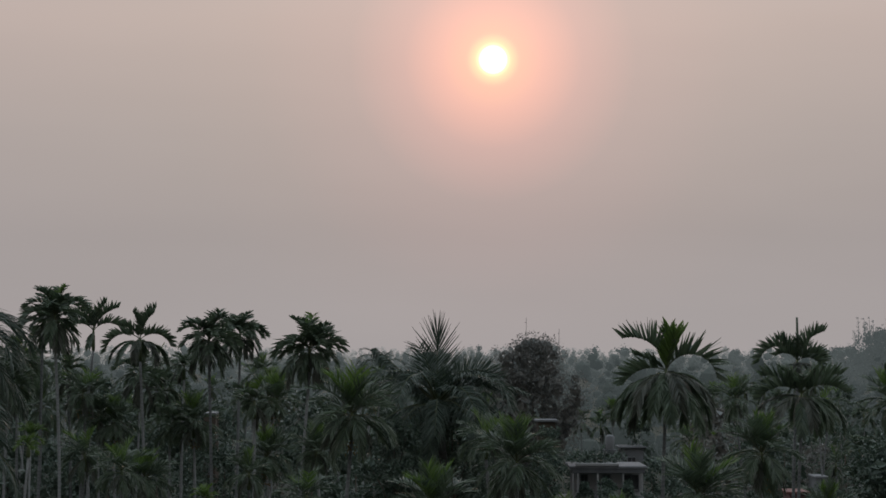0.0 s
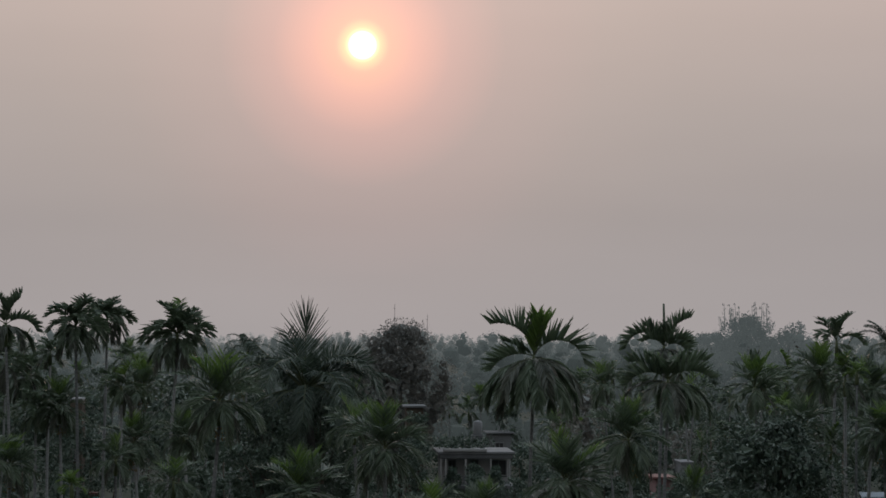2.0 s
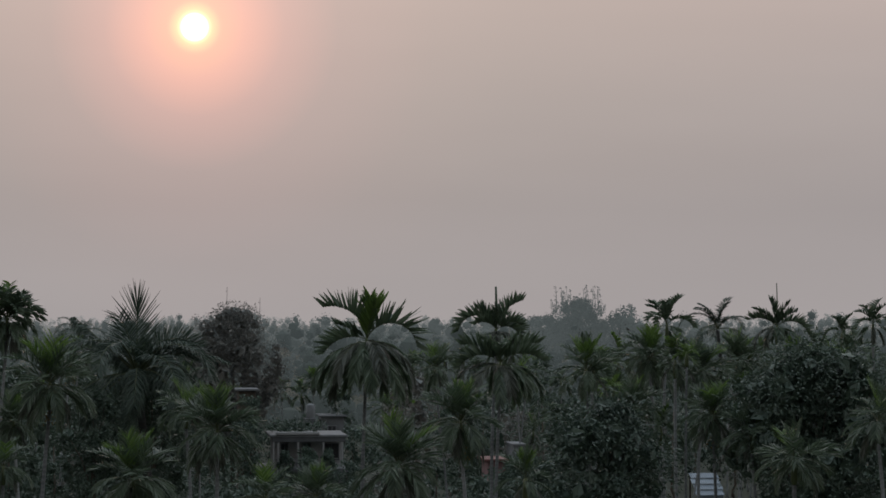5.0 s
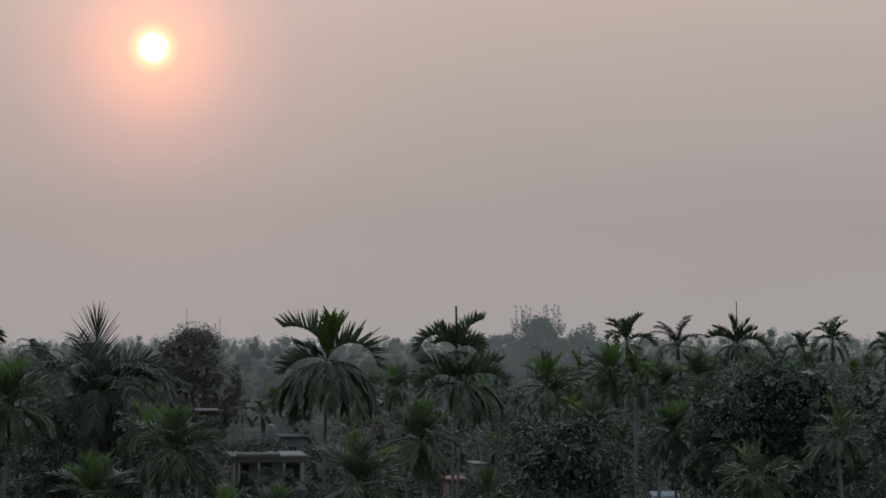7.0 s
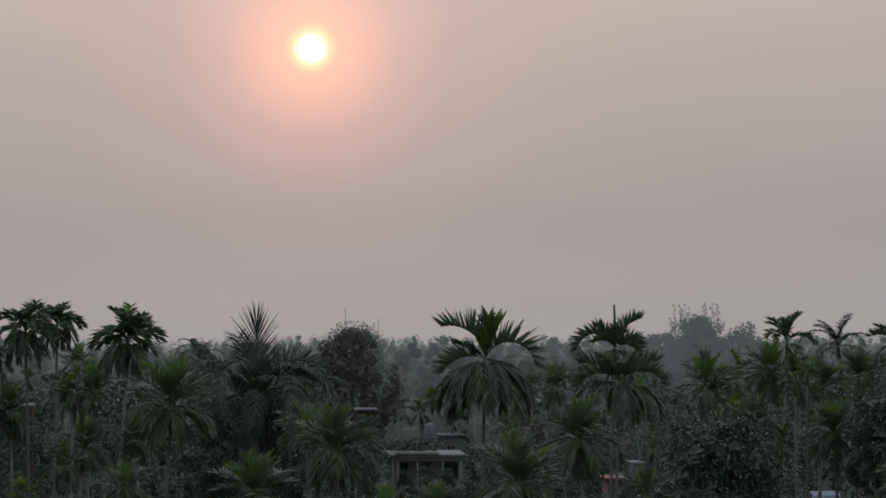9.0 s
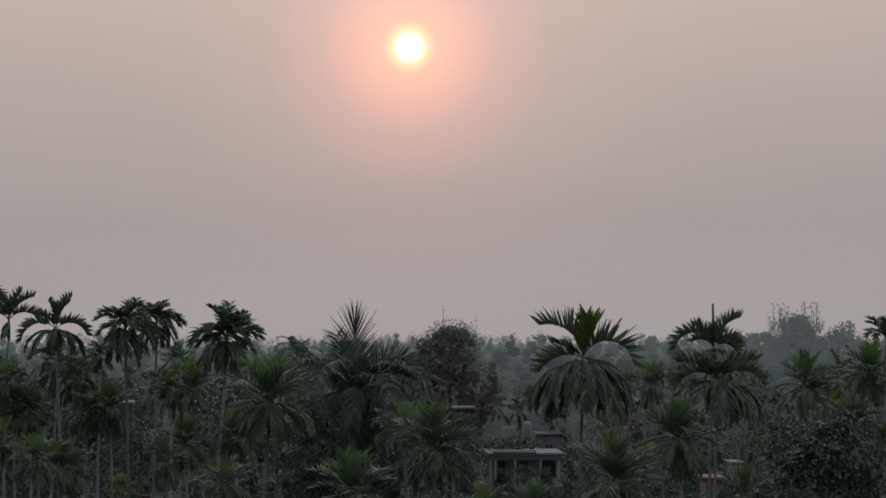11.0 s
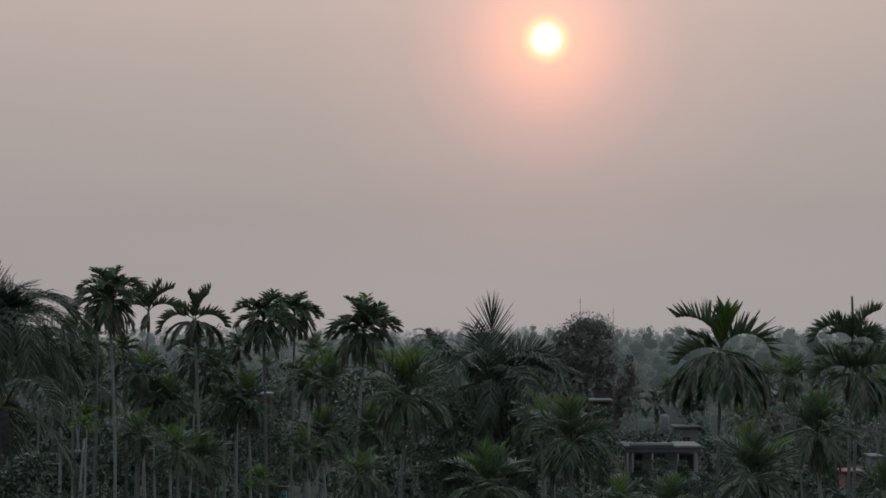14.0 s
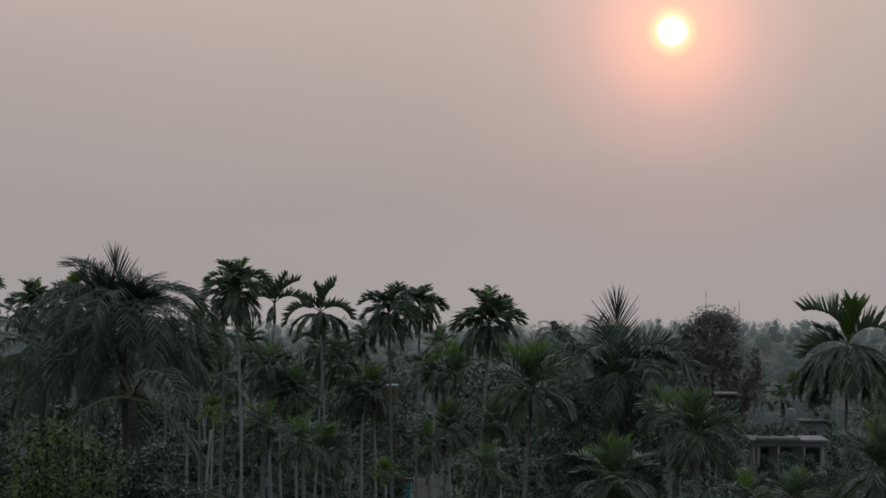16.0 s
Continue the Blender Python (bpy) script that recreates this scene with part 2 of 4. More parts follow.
rng = random.Random(11)
AF = {  # stiff, strongly curled fronds with short crowded leaflets
    "up": [frond_mesh("frond_up", rng, 1.35, a, b, 0.56, 22, 0.09, 0.45, FROND_YOUNG if k == 2 else FROND, 0.2, 1.5, 0.7, 0.5, spread=0.8, ahead=0.3) for k, (a, b) in enumerate([(6, 70), (16, 100), (4, 45), (24, 112), (28, 96), (12, 84)])],
    "arch": [frond_mesh("frond_arch", rng, 1.62, a, b, 0.55, 24, 0.09, 0.5, FROND, 0.18, 1.2, 0.75, 0.45, spread=0.75, ahead=0.3) for a, b in [(20, 150), (30, 166), (42, 168), (26, 140), (50, 160)]],
    "droop": [frond_mesh("frond_droop", rng, 1.5, a, b, 0.58, 22, 0.08, 0.6, FROND, 0.2, 0.9, 0.25, 0.9, spread=0.7) for a, b in [(50, 136), (72, 168), (64, 150), (86, 174)]],
    "skirt": [frond_mesh("frond_skirt", rng, 1.45, a, b, 0.62, 20, 0.06, 0.7, m, 0.1, 0.8, 0.12, 1.6, spread=0.75) for a, b in [(88, 158), (105, 176), (96, 168), (120, 178)] for m in (FROND_OLD, FROND)],
}
FINE = {  # narrower, looser leaflets
    "up": [frond_mesh("frond_up", rng, 1.5, a, b, 0.82, 22, 0.045, 0.15, FROND_YOUNG if k % 2 else FROND, 0.18, 1.4, 0.35, 1.1) for k, (a, b) in enumerate([(3, 22), (9, 36), (15, 48), (5, 28), (20, 58), (26, 66)])],
    "arch": [frond_mesh("frond_arch", rng, 1.75, a, b, 0.8, 24, 0.05, 0.25, FROND, 0.2, 1.4, 0.5, 0.65) for a, b in [(30, 84), (42, 104), (52, 120), (36, 96), (60, 126)]],
    "droop": [frond_mesh("frond_droop", rng, 1.65, a, b, 0.78, 26, 0.05, 0.6, FROND, 0.16, 1.0, 0.2, 1.3, spread=0.8) for a, b in [(58, 132), (72, 158), (66, 144), (86, 168)]],
    "skirt": [frond_mesh("frond_skirt", rng, 1.5, a, b, 0.66, 22, 0.046, 0.7, m, 0.1, 0.8, 0.12, 1.6, spread=0.75) for a, b in [(86, 154), (102, 176), (116, 172)] for m in (FROND, FROND_OLD)],
}
SPEAR = {"up": [frond_mesh("frond_up", rng, 1.55, a, b, 0.62, 16, 0.06, 0.1, FROND_YOUNG if k else FROND, 0.25, 1.4, 0.3, 1.5) for k, (a, b) in enumerate([(2, 14), (9, 30), (14, 42)])],
         "arch": FINE["arch"], "droop": FINE["droop"], "skirt": FINE["skirt"]}
VASE = {"up": [frond_mesh("frond_up", rng, 1.5, a, b, 0.56, 22, 0.09, 0.4, FROND, 0.22, 1.5, 0.65, 0.55, spread=0.8, ahead=0.3) for a, b in [(10, 55), (18, 80), (26, 95), (14, 66)]],
        "arch": AF["arch"], "droop": AF["droop"], "skirt": AF["skirt"]}

# how leaflets sit on a frond: width, hang, lift, acute, spread, root
STYLES = {"comb": (0.085, 0.12, 1.0, 0.55, 0.5, 0.6), "fan": (0.085, 0.05, 0.35, 1.15, 0.9, 0.6), "hang": (0.07, 0.65, 0.12, 1.5, 0.85, 0.6), "dry": (0.05, 0.6, 0.0, 2.4, 0.35, 0.6)}
# arms of single crowns: azimuth, angle from upright at the base and at the tip, length, leaflet, style
ARMS = {}
ARMS["hero"] = [(180, 4, 104, 2.1, 0.86, "comb"), (0, 24, 176, 2.4, 0.95, "comb"), (290, 4, 20, 1.5, 0.72, "fan"), (300, 14, 34, 1.5, 0.7, "fan"), (20, 12, 34, 1.5, 0.7, "fan"),
                (195, 48, 78, 1.25, 0.62, "fan"), (165, 68, 150, 1.7, 0.7, "comb")]
ARMS["spike"] = [(180, 14, 168, 2.15, 0.62, "comb"), (0, 8, 74, 1.75, 0.66, "comb"), (8, 50, 172, 1.35, 0.62, "comb"), (280, 4, 30, 1.0, 0.55, "comb"), (170, 8, 70, 1.25, 0.55, "comb"),
                 (200, 30, 120, 1.1, 0.5, "comb"), (330, 30, 130, 1.3, 0.6, "comb"), (60, 20, 100, 1.3, 0.55, "comb"), (120, 30, 120, 1.4, 0.55, "comb")]
ARMS["under"] = [(180, 30, 98, 1.75, 0.7, "comb"), (190, 48, 150, 1.9, 0.7, "comb"), (0, 28, 92, 1.75, 0.7, "comb"), (345, 44, 128, 1.8, 0.7, "comb"), (160, 14, 60, 1.2, 0.62, "fan"),
                 (20, 14, 60, 1.2, 0.62, "fan"), (270, 20, 90, 1.3, 0.6, "fan")]
ARMS["armed"] = [(0, 3, 44, 1.5, 0.5, "comb"), (330, 8, 60, 1.35, 0.5, "comb"), (200, 2, 30, 1.2, 0.45, "comb"), (180, 22, 84, 1.1, 0.4, "comb"), (180, 44, 172, 1.85, 0.5, "comb"), (0, 42, 160, 1.55, 0.52, "comb")]
ARMS["vase"] = [(0, 14, 74, 1.6, 0.55, "comb"), (330, 6, 44, 1.5, 0.5, "comb"), (180, 20, 88, 1.5, 0.52, "comb"), (200, 6, 50, 1.35, 0.5, "comb"), (5, 34, 158, 1.75, 0.56, "comb"), (175, 36, 160, 1.6, 0.56, "comb"),
                (90, 20, 100, 1.4, 0.5, "comb")]
ARMS["crest"] = [(200, 4, 24, 1.45, 0.62, "fan"), (330, 10, 40, 1.35, 0.6, "fan"), (180, 26, 74, 1.5, 0.6, "fan"), (180, 40, 110, 1.6, 0.65, "comb"), (0, 24, 80, 1.3, 0.5, "comb"), (0, 46, 158, 2.0, 0.62, "comb"),
                 (90, 50, 160, 1.6, 0.6, "comb")]
# the skirt of hanging fronds below: how many, how many dry, steepest and flattest base, longest, leaflet
SKIRTS = {"hero": (23, 3, 70, 116, 2.65, 0.72), "spike": (4, 0, 60, 80, 1.3, 0.5), "under": (10, 2, 58, 96, 2.5, 0.7), "armed": (6, 0, 60, 80, 1.8, 0.55), "vase": (1, 0, 96, 96, 1.4, 0.4), "crest": (6, 0, 60, 72, 1.7, 0.6)}


def crown_plan(kind):
    """All fronds of a crown: its arms, then the hanging ones spread round the shaft."""
    r = random.Random(kind)
    count, dry, steep, flat, longest, leaf = SKIRTS[kind]
    hanging = [((262 + k * 137.5) % 360, r.uniform(steep, flat), r.uniform(160, 179), longest * r.uniform(0.74, 1.0), leaf, "hang") for k in range(count)]
    withered = [(250 + 32 * k, 80, 177, longest * 0.62, 0.4, "dry") for k in range(dry)]
    return ARMS[kind] + hanging + withered


def crown_fronds(kind):
    """The fronds of one hand-described crown, each with its mesh."""
    fronds = []
    for k, (az, th0, th1, length, leaf, style) in enumerate(crown_plan(kind)):
        width, hang, lift, acute, spread, root = STYLES[style]
        young = kind == "hero" and style == "fan" and k < 5
        mat = DRY if style == "dry" else FROND_YOUNG if young else FROND_OLD if style == "hang" and k % 3 == 0 else FROND
        fronds.append((radians(az), style, frond_mesh("frond_" + style, rng, length, th0, th1, leaf, int((11 if style != "hang" else 22) + 7 * length), width, hang, mat, 0.16 if style == "comb" else 0.1, 1.0, lift, acute, root, spread, 0.6, 0.1)))
    return fronds


CROWN_FRONDS = {kind: crown_fronds(kind) for kind in ARMS}

CF = {  # coconut fronds: long stalks with many narrow leaflets
    "spire": [frond_mesh("coconut_spire", rng, 3.1, 1, 8, 1.75, 38, 0.055, 0.02, COCO, 0.05, 1.0, 0.08, 1.0, ahead=0.9, wander=0.03, close=0.9), frond_mesh("coconut_crest", rng, 3.8, 14, 138, 1.0, 60, 0.05, 0.1, COCO, 0.15, 1.2, 1.1, 0.35, spread=0.55),
              frond_mesh("coconut_crest", rng, 4.0, 20, 160, 0.95, 56, 0.05, 0.7, COCO, 0.2, 1.1, 0.3, 0.5), frond_mesh("coconut_leaning", rng, 2.9, 14, 50, 1.2, 40, 0.045, 0.15, COCO, 0.18, 1.0, 0.2, 0.8),
              frond_mesh("coconut_leaning", rng, 4.4, 48, 118, 1.0, 44, 0.05, 0.9, COCO, 0.2, 1.0, 0.2, 0.5), frond_mesh("coconut_leaning", rng, 4.2, 36, 168, 1.0, 44, 0.05, 0.9, COCO, 0.2, 1.0, 0.2, 0.5),
              frond_mesh("coconut_leaning", rng, 3.9, 45, 48, 1.0, 76, 0.08, 1.9, COCO, 0.12, 1.0, -0.3, 0.5, wander=0.03),
              frond_mesh("coconut_crest", rng, 3.4, 22, 128, 1.0, 60, 0.06, 0.4, COCO, 0.12, 1.1, 0.7, 0.5, spread=0.7)],
    "dry": [frond_mesh("coconut_dry", rng, a, b, 177, 0.5, 22, 0.035, 0.6, DRY, 0.1, 1.0, 0.0, 2.4, spread=0.3) for a, b in ((2.0, 70), (1.5, 95), (2.4, 110))],
    "plume": [frond_mesh("coconut_plume", rng, 3.0, a, b, 0.85, 36, 0.075, 0.5, COCO, 0.2, 1.5, 0.3, 0.6) for a, b in ((6, 52), (22, 88), (36, 120), (14, 70))],
    "fan": [frond_mesh("coconut_fan", rng, 2.5, a, b, 1.35, 46, 0.04, 0.05, COCO, 0.12, 1.2, 0.35, 1.25, close=0.8) for a, b in ((3, 30), (14, 60), (20, 90))],
    "up": [frond_mesh("coconut_frond_up", rng, 4.2, a, b, 1.1, 52, 0.042, 0.3, COCO, 0.2, 1.3, 0.45, 0.6) for a, b in [(6, 105), (14, 125), (20, 135)]],
    "arch": [frond_mesh("coconut_frond_arch", rng, 4.6, a, b, 1.2, 64, 0.044, 0.9, COCO, 0.2, 1.1, 0.35, 0.5, spread=0.8) for a, b in [(16, 150), (28, 162), (40, 168), (24, 158)]],
    "droop": [frond_mesh("coconut_frond_droop", rng, 4.4, a, b, 1.15, 60, 0.044, 1.6, COCO, 0.2, 1.0, 0.1, 0.5, spread=0.8) for a, b in [(60, 165), (76, 172), (92, 175)]],
}


def palm_trunk(rng, height, lean, r0, r1, bend, mat):
    n = 16
    pts, radii = [], []
    for k in range(n + 1):
        s = k / n
        pts.append((lean[0] * (1 - s) + bend * math.sin(math.pi * s), lean[1] * (1 - s), height * s))
        radii.append((r0 + (r1 - r0) * s) * (1.0 + (0.35 * (1 - s * 8) if s < 0.125 else 0)) * rng.uniform(0.96, 1.05))
    return mesh_from("palm_trunk", *tube(pts, radii, 9), [mat], smooth=True)


KINDS = {  # fronds: upright, arched, drooping, hanging
    "bright": (4, 4, 3, 0), "dense": (7, 10, 8, 12), "full": (8, 10, 9, 9), "up": (7, 5, 4, 3), "young": (5, 5, 4, 3), "sparse": (4, 5, 4, 5), "droop": (3, 7, 7, 6), "plume": (5, 3, 2, 3),
}
BRIGHT = {tier: [frond_mesh("frond_" + tier, rng, 1.5, a, b, 0.74, 15, 0.10, 0.2, FROND_YOUNG, 0.2, 1.3, 0.45, 0.9) for a, b in ends]
          for tier, ends in (("up", ((8, 60), (20, 85))), ("arch", ((28, 120), (40, 140))), ("droop", ((65, 155), (80, 160))), ("skirt", ((100, 170),)))}
POOLS = {"bright": BRIGHT, "dense": AF, "full": FINE, "droop": FINE, "up": SPEAR, "plume": VASE, "young": AF, "sparse": AF}
LABELS = {
    "bright": "small areca palm with bright yellow-green young fronds",
    "dense": "tall areca palm with a dense ragged dark crown",
    "under": "areca palm with a spreading crown below a taller palm",
    "armed": "slender areca palm with separate arching fronds, clear trunk",
    "crest": "areca palm with a spiky crown and a thin spear leaf",
    "plume": "slim areca palm with a small ragged upright crown",
    "vase": "slim areca palm whose fronds rise like a vase",
    "hero": "tall areca palm, arching crown, skirt of old hanging fronds",
    "spike": "slender areca palm with an unopened spear leaf above its crown",
    "full": "dense areca palm with drooping dark green fronds",
    "up": "areca palm with upright yellowish green young fronds",
    "young": "young areca palm with bright green fronds, pale trunk",
    "sparse": "slender areca palm with a small open crown",
    "droop": "low areca palm with long drooping fronds",
}
palm_seed = [100]


def areca(x, y, h, size, lean, kind, group="areca palms of the grove"):
    palm_seed[0] += 1
    r = random.Random(palm_seed[0])
    palm = thing("areca_palm", (x, y, 0), LABELS[kind], "palm tree", group)
    size *= {"sparse": 1.12, "dense": 1.25, "plume": 1.15}.get(kind, 1.0)
    shaft = 0.75 * size + 0.15
    me = palm_trunk(r, h - shaft, lean, *((0.05, 0.04) if kind == "bright" else (0.074, 0.053) if group == "areca palms of the grove" else (0.06, 0.045)), r.uniform(-0.28, 0.28), TRUNK)
    part("trunk", me, palm, "pale ringed trunk")
    part("crownshaft", mesh_from("crownshaft", *tube([(0, 0, h - shaft), (0, 0, h - shaft * 0.8), (0, 0, h - shaft * 0.3), (0, 0, h + 0.05)],
                                                     [0.06, 0.085, 0.075, 0.045], 9), [SHAFT], smooth=True), palm, "smooth green crownshaft")
    turn = r.uniform(0, 6.28)
    n = 0
    for az, style, me in CROWN_FRONDS.get(kind, ()):
        part("frond", me, palm, {"hang": "old hanging frond", "dry": "pale dry hanging frond"}.get(style, ""), (0, 0, h - (0.12 if style in ("hang", "dry") else 0.0)), (r.uniform(-0.05, 0.05), r.uniform(-0.05, 0.05), az), size)
    for tier, amount, drop in zip(("up", "arch", "droop", "skirt"), KINDS.get(kind, ()), (0.06, 0.0, -0.08, -0.18)):
        for k in range(amount if group == "areca palms of the grove" else (amount * 3 + 2) // 5):
            az = turn + n * 2.39996 + r.uniform(-0.3, 0.3)
            n += 1
            pool = POOLS[kind][tier]
            part("frond", pool[r.randrange(len(pool))], palm, "old hanging frond" if tier == "skirt" else "", (0, 0, h + drop * size),
                 (r.uniform(-0.12, 0.12), r.uniform(-0.12, 0.12), az), size * r.uniform(0.85, 1.12))
    if kind in ("spike", "crest"):
        top, thick = (1.62, 0.05) if kind == "spike" else (1.7, 0.022)
        part("spear_leaf", mesh_from("spear_leaf", *tube([(0, 0, h), (0.01, 0, h + top * 0.55), (-0.01, 0, h + top)], [thick * 0.8, thick, thick * 0.8], 6), [FROND], smooth=True), palm, "unopened upright spear leaf")
    if kind in ("hero", "full") and r.random() < 0.7:
        v, f = [], []
        for k in range(26):
            a, d, z = r.uniform(0, 6.28), r.uniform(0.08, 0.28), r.uniform(-0.45, 0.0)
            p = Vector((math.cos(a) * d, math.sin(a) * d, h - shaft + z))
            tube([p + Vector((0, 0, 0.03)), p, p - Vector((0, 0, 0.035))], [0.012, 0.028, 0.01], 5, v, f)
        tagged(part("fruit_bunch", mesh_from("fruit_bunch", v, f, [FRUIT]), palm), "hanging bunch of ripening nuts", kind="stuff")
    return palm


def coconut(x, y, h, size, fronds,  lean=(0.6, 0.2), label="coconut palm with long feathery fronds and a thick trunk", spires=(), fan=False, plumes=0, dry=()):
    palm_seed[0] += 1
    r = random.Random(palm_seed[0])
    palm = thing("coconut_palm", (x, y, 0), label, "palm tree", "coconut palms")
    part("trunk", palm_trunk(r, h, lean, 0.24 * size, 0.16 * size, 0.2, COCO_TRUNK), palm, "thick grey ringed trunk")
    n = 0
    for tier, amount in zip(("spire", "up", "arch", "droop"), fronds):
        for k in range(amount):
            n += 1
            part("frond", CF[tier][k % len(CF[tier])], palm, "", (0, 0, h + 0.1), (r.uniform(-0.1, 0.1), r.uniform(-0.1, 0.1), radians(spires[k]) if tier == "spire" and spires else 0.5 + n * 2.39996 + r.uniform(-0.25, 0.25)), size * r.uniform(0.85, 1.1))
    for k, az in enumerate(dry):
        part("frond", CF["dry"][k % 3], palm, "pale dry hanging frond", (0, 0, h), (0.0, 0.0, radians(az)), size)
    for k in range(plumes):
        part("frond", CF["plume"][k % 4], palm, "", (0, 0, h + 0.1), (0.0, 0.0, math.pi * (k % 2) + 0.5 * (k % 3 - 1)), size * r.uniform(0.85, 1.1))
    if fan:
        for k, tilt in enumerate((0.0, 0.28, -0.3, 0.6, -0.62, 0.95, -0.95, 0.12, -0.15, 0.45, -0.45, 0.8)):
            part("frond", CF["fan"][k % 3], palm, "upright young frond", (0, 0, h + 0.1), (tilt, 0.0, -1.57 + 0.3 * (k % 3 - 1)), size * (1.08 - 0.03 * k))
    return palm


# ---------------------------------------------------------------- broadleaf trees
def leaf_cloud(r, clumps, per, size, droop=0.3, core=16, core_size=0.29, core_at=0.3, squat=0.6):
    """Folded leaves scattered over clumps: centre, radius."""
    verts, faces = [], []
    for c, rad in clumps:
        for k in range(per):
            d = Vector((r.gauss(0, 1), r.gauss(0, 1), r.gauss(0, 1))).normalized()
            p = Vector(c) + Vector((d.x, d.y, d.z * 0.75)) * rad * r.uniform(0.45, 1.05) ** 0.6
            along = (d + Vector((r.gauss(0, 0.6), r.gauss(0, 0.6), r.gauss(0, 0.6) - droop))).normalized()
            side = along.cross(Vector((r.gauss(0, 1), r.gauss(0, 1), r.gauss(0, 1)))).normalized()
            nrm = along.cross(side)
            l = size * r.uniform(0.65, 1.25)
            v = len(verts)
            verts += [p, p + along * l * 0.5 + side * l * 0.23 + nrm * l * 0.07, p + along * l, p + along * l * 0.5 - side * l * 0.23 + nrm * l * 0.07]
            faces += [(v, v + 1, v + 2), (v, v + 2, v + 3)]
        # larger sprays inside close the clump
        for k in range(core):
            d = Vector((r.gauss(0, 1), r.gauss(0, 1), r.gauss(0, 1))).normalized()
            p = Vector(c) + d * rad * core_at
            u = d.cross(Vector((r.gauss(0, 1), r.gauss(0, 1), r.gauss(0, 1)))).normalized()
            w = d.cross(u)
            q = rad * core_size * r.uniform(0.75, 1.25)
            v = len(verts)
            verts += [p + u * q, p + w * q * squat + d * q * 0.2, p - u * q, p - w * q * squat + d * q * 0.2]
            faces += [(v, v + 1, v + 2), (v, v + 2, v + 3)]
    return verts, faces


def broadleaf(name, x, y, h, width, depth, crown, leaf, mat, clumps, per, seed, label, category="tree", group="", bare=0, kind="", trunk_r=0.0, limbs=7):
    r = random.Random(seed)
    tree = thing(name, (x, y, 0), label, category, group, kind)
    cz = h - crown / 2
    centres = []
    for k in range(clumps):
        a, q, u = r.uniform(0, 6.28), math.sqrt(r.random()), r.uniform(-1, 1)
        s = math.sqrt(max(0.08, 1 - u * u))
        centres.append((Vector((math.cos(a) * q * s * width / 2 * 0.85, math.sin(a) * q * s * depth / 2 * 0.85, cz + u * crown / 2 * 0.85)), r.uniform(0.5, 1.0) * min(width, crown) * 0.21))
    tr = trunk_r or 0.05 * h ** 0.8 * 0.35
    fork = max(0.6, h - crown * 0.95)
    part("trunk", mesh_from("trunk", *tube([(0, 0, -0.1), (r.uniform(-.1, .1), 0, fork * 0.5), (r.uniform(-.2, .2), 0, fork), (0, 0, h - crown * 0.35)], [tr * 1.4, tr, tr * 0.85, tr * 0.25], 8), [BARK], smooth=True), tree, "dark rough trunk")
    if limbs:
        for c, rad in centres[:limbs]:
            start = Vector((0, 0, fork + (c.z - fork) * r.uniform(0.0, 0.4)))
            mid = start.lerp(c, 0.5) + Vector((0, 0, 0.1 * crown * r.random()))
            part("limb", mesh_from("limb", *tube([start, mid, c], [tr * 0.5, tr * 0.3, tr * 0.08], 5), [BARK], smooth=True), tree)
    for k in range(bare):
        if bare > 6:  # thin plumes of sparse leaves above a far crown
            base = Vector((r.uniform(-0.38, 0.38) * width, r.uniform(-.2, .2) * depth, h - 2.6))
            top = base + Vector((r.gauss(0, 0.5), 0, 1.6 + 3.4 * r.random() ** 1.3))
            tv, tf = tube([base, base.lerp(top, 0.5) + Vector((r.gauss(0, 0.12), 0, 0)), top], [0.07, 0.05, 0.02], 4)
            lv, lf = leaf_cloud(r, [(base.lerp(top, q) + Vector((r.gauss(0, 0.18), 0, 0)), r.uniform(0.2, 0.6) * (1.25 - q)) for q in (0.2, 0.35, 0.5, 0.66, 0.8, 0.97)], 16, 0.2, -0.6, 2, 0.4)
            part("twig", mesh_from("twig", tv + lv, tf + [tuple(i + len(tv) for i in q) for q in lf], [mat]), tree, "thin upright twig with sparse leaves")
            continue
        base = Vector((r.uniform(-.4, .4) * width, r.uniform(-.3, .3) * depth, h - crown * 0.25))
        top = base + Vector((r.gauss(0, 0.12), r.gauss(0, 0.1), 0.36 * r.uniform(0.5, 1.1))) * crown * 1.1
        part("twig", mesh_from("twig", *tube([base, base.lerp(top, 0.5) + Vector((0.04 * crown * r.gauss(0, 1), 0, 0)), top], [tr * 0.3, tr * 0.22, tr * 0.08], 4), [BARK]), tree, "bare upper twig")
    part("crown", mesh_from("crown", *(leaf_cloud(r, centres, per, leaf, core=40, core_size=0.14) if leaf < 0.12 else leaf_cloud(r, centres, per, leaf)), [mat]), tree)
    return tree


# ---------------------------------------------------------------- ground
def build_ground():
    n, size = 60, 6000.0
    verts, faces = [], []
    for j in range(n + 1):
        for i in range(n + 1):
            x, y = (i / n - 0.5) * size, (j / n) * size - 1500
            verts.append((x, y, 0.25 * noise.noise((x * 0.013, y * 0.013, 0.0)) - 0.15))
    for j in range(n):
        for i in range(n):
            a = j * (n + 1) + i
            faces.append((a, a + 1, a + n + 2, a + n + 1))
    return tagged(new("ground", mesh_from("ground", verts, faces, [EARTH], smooth=True)), "earth and leaf litter under the palm grove", "ground", "", "structure")


build_ground()


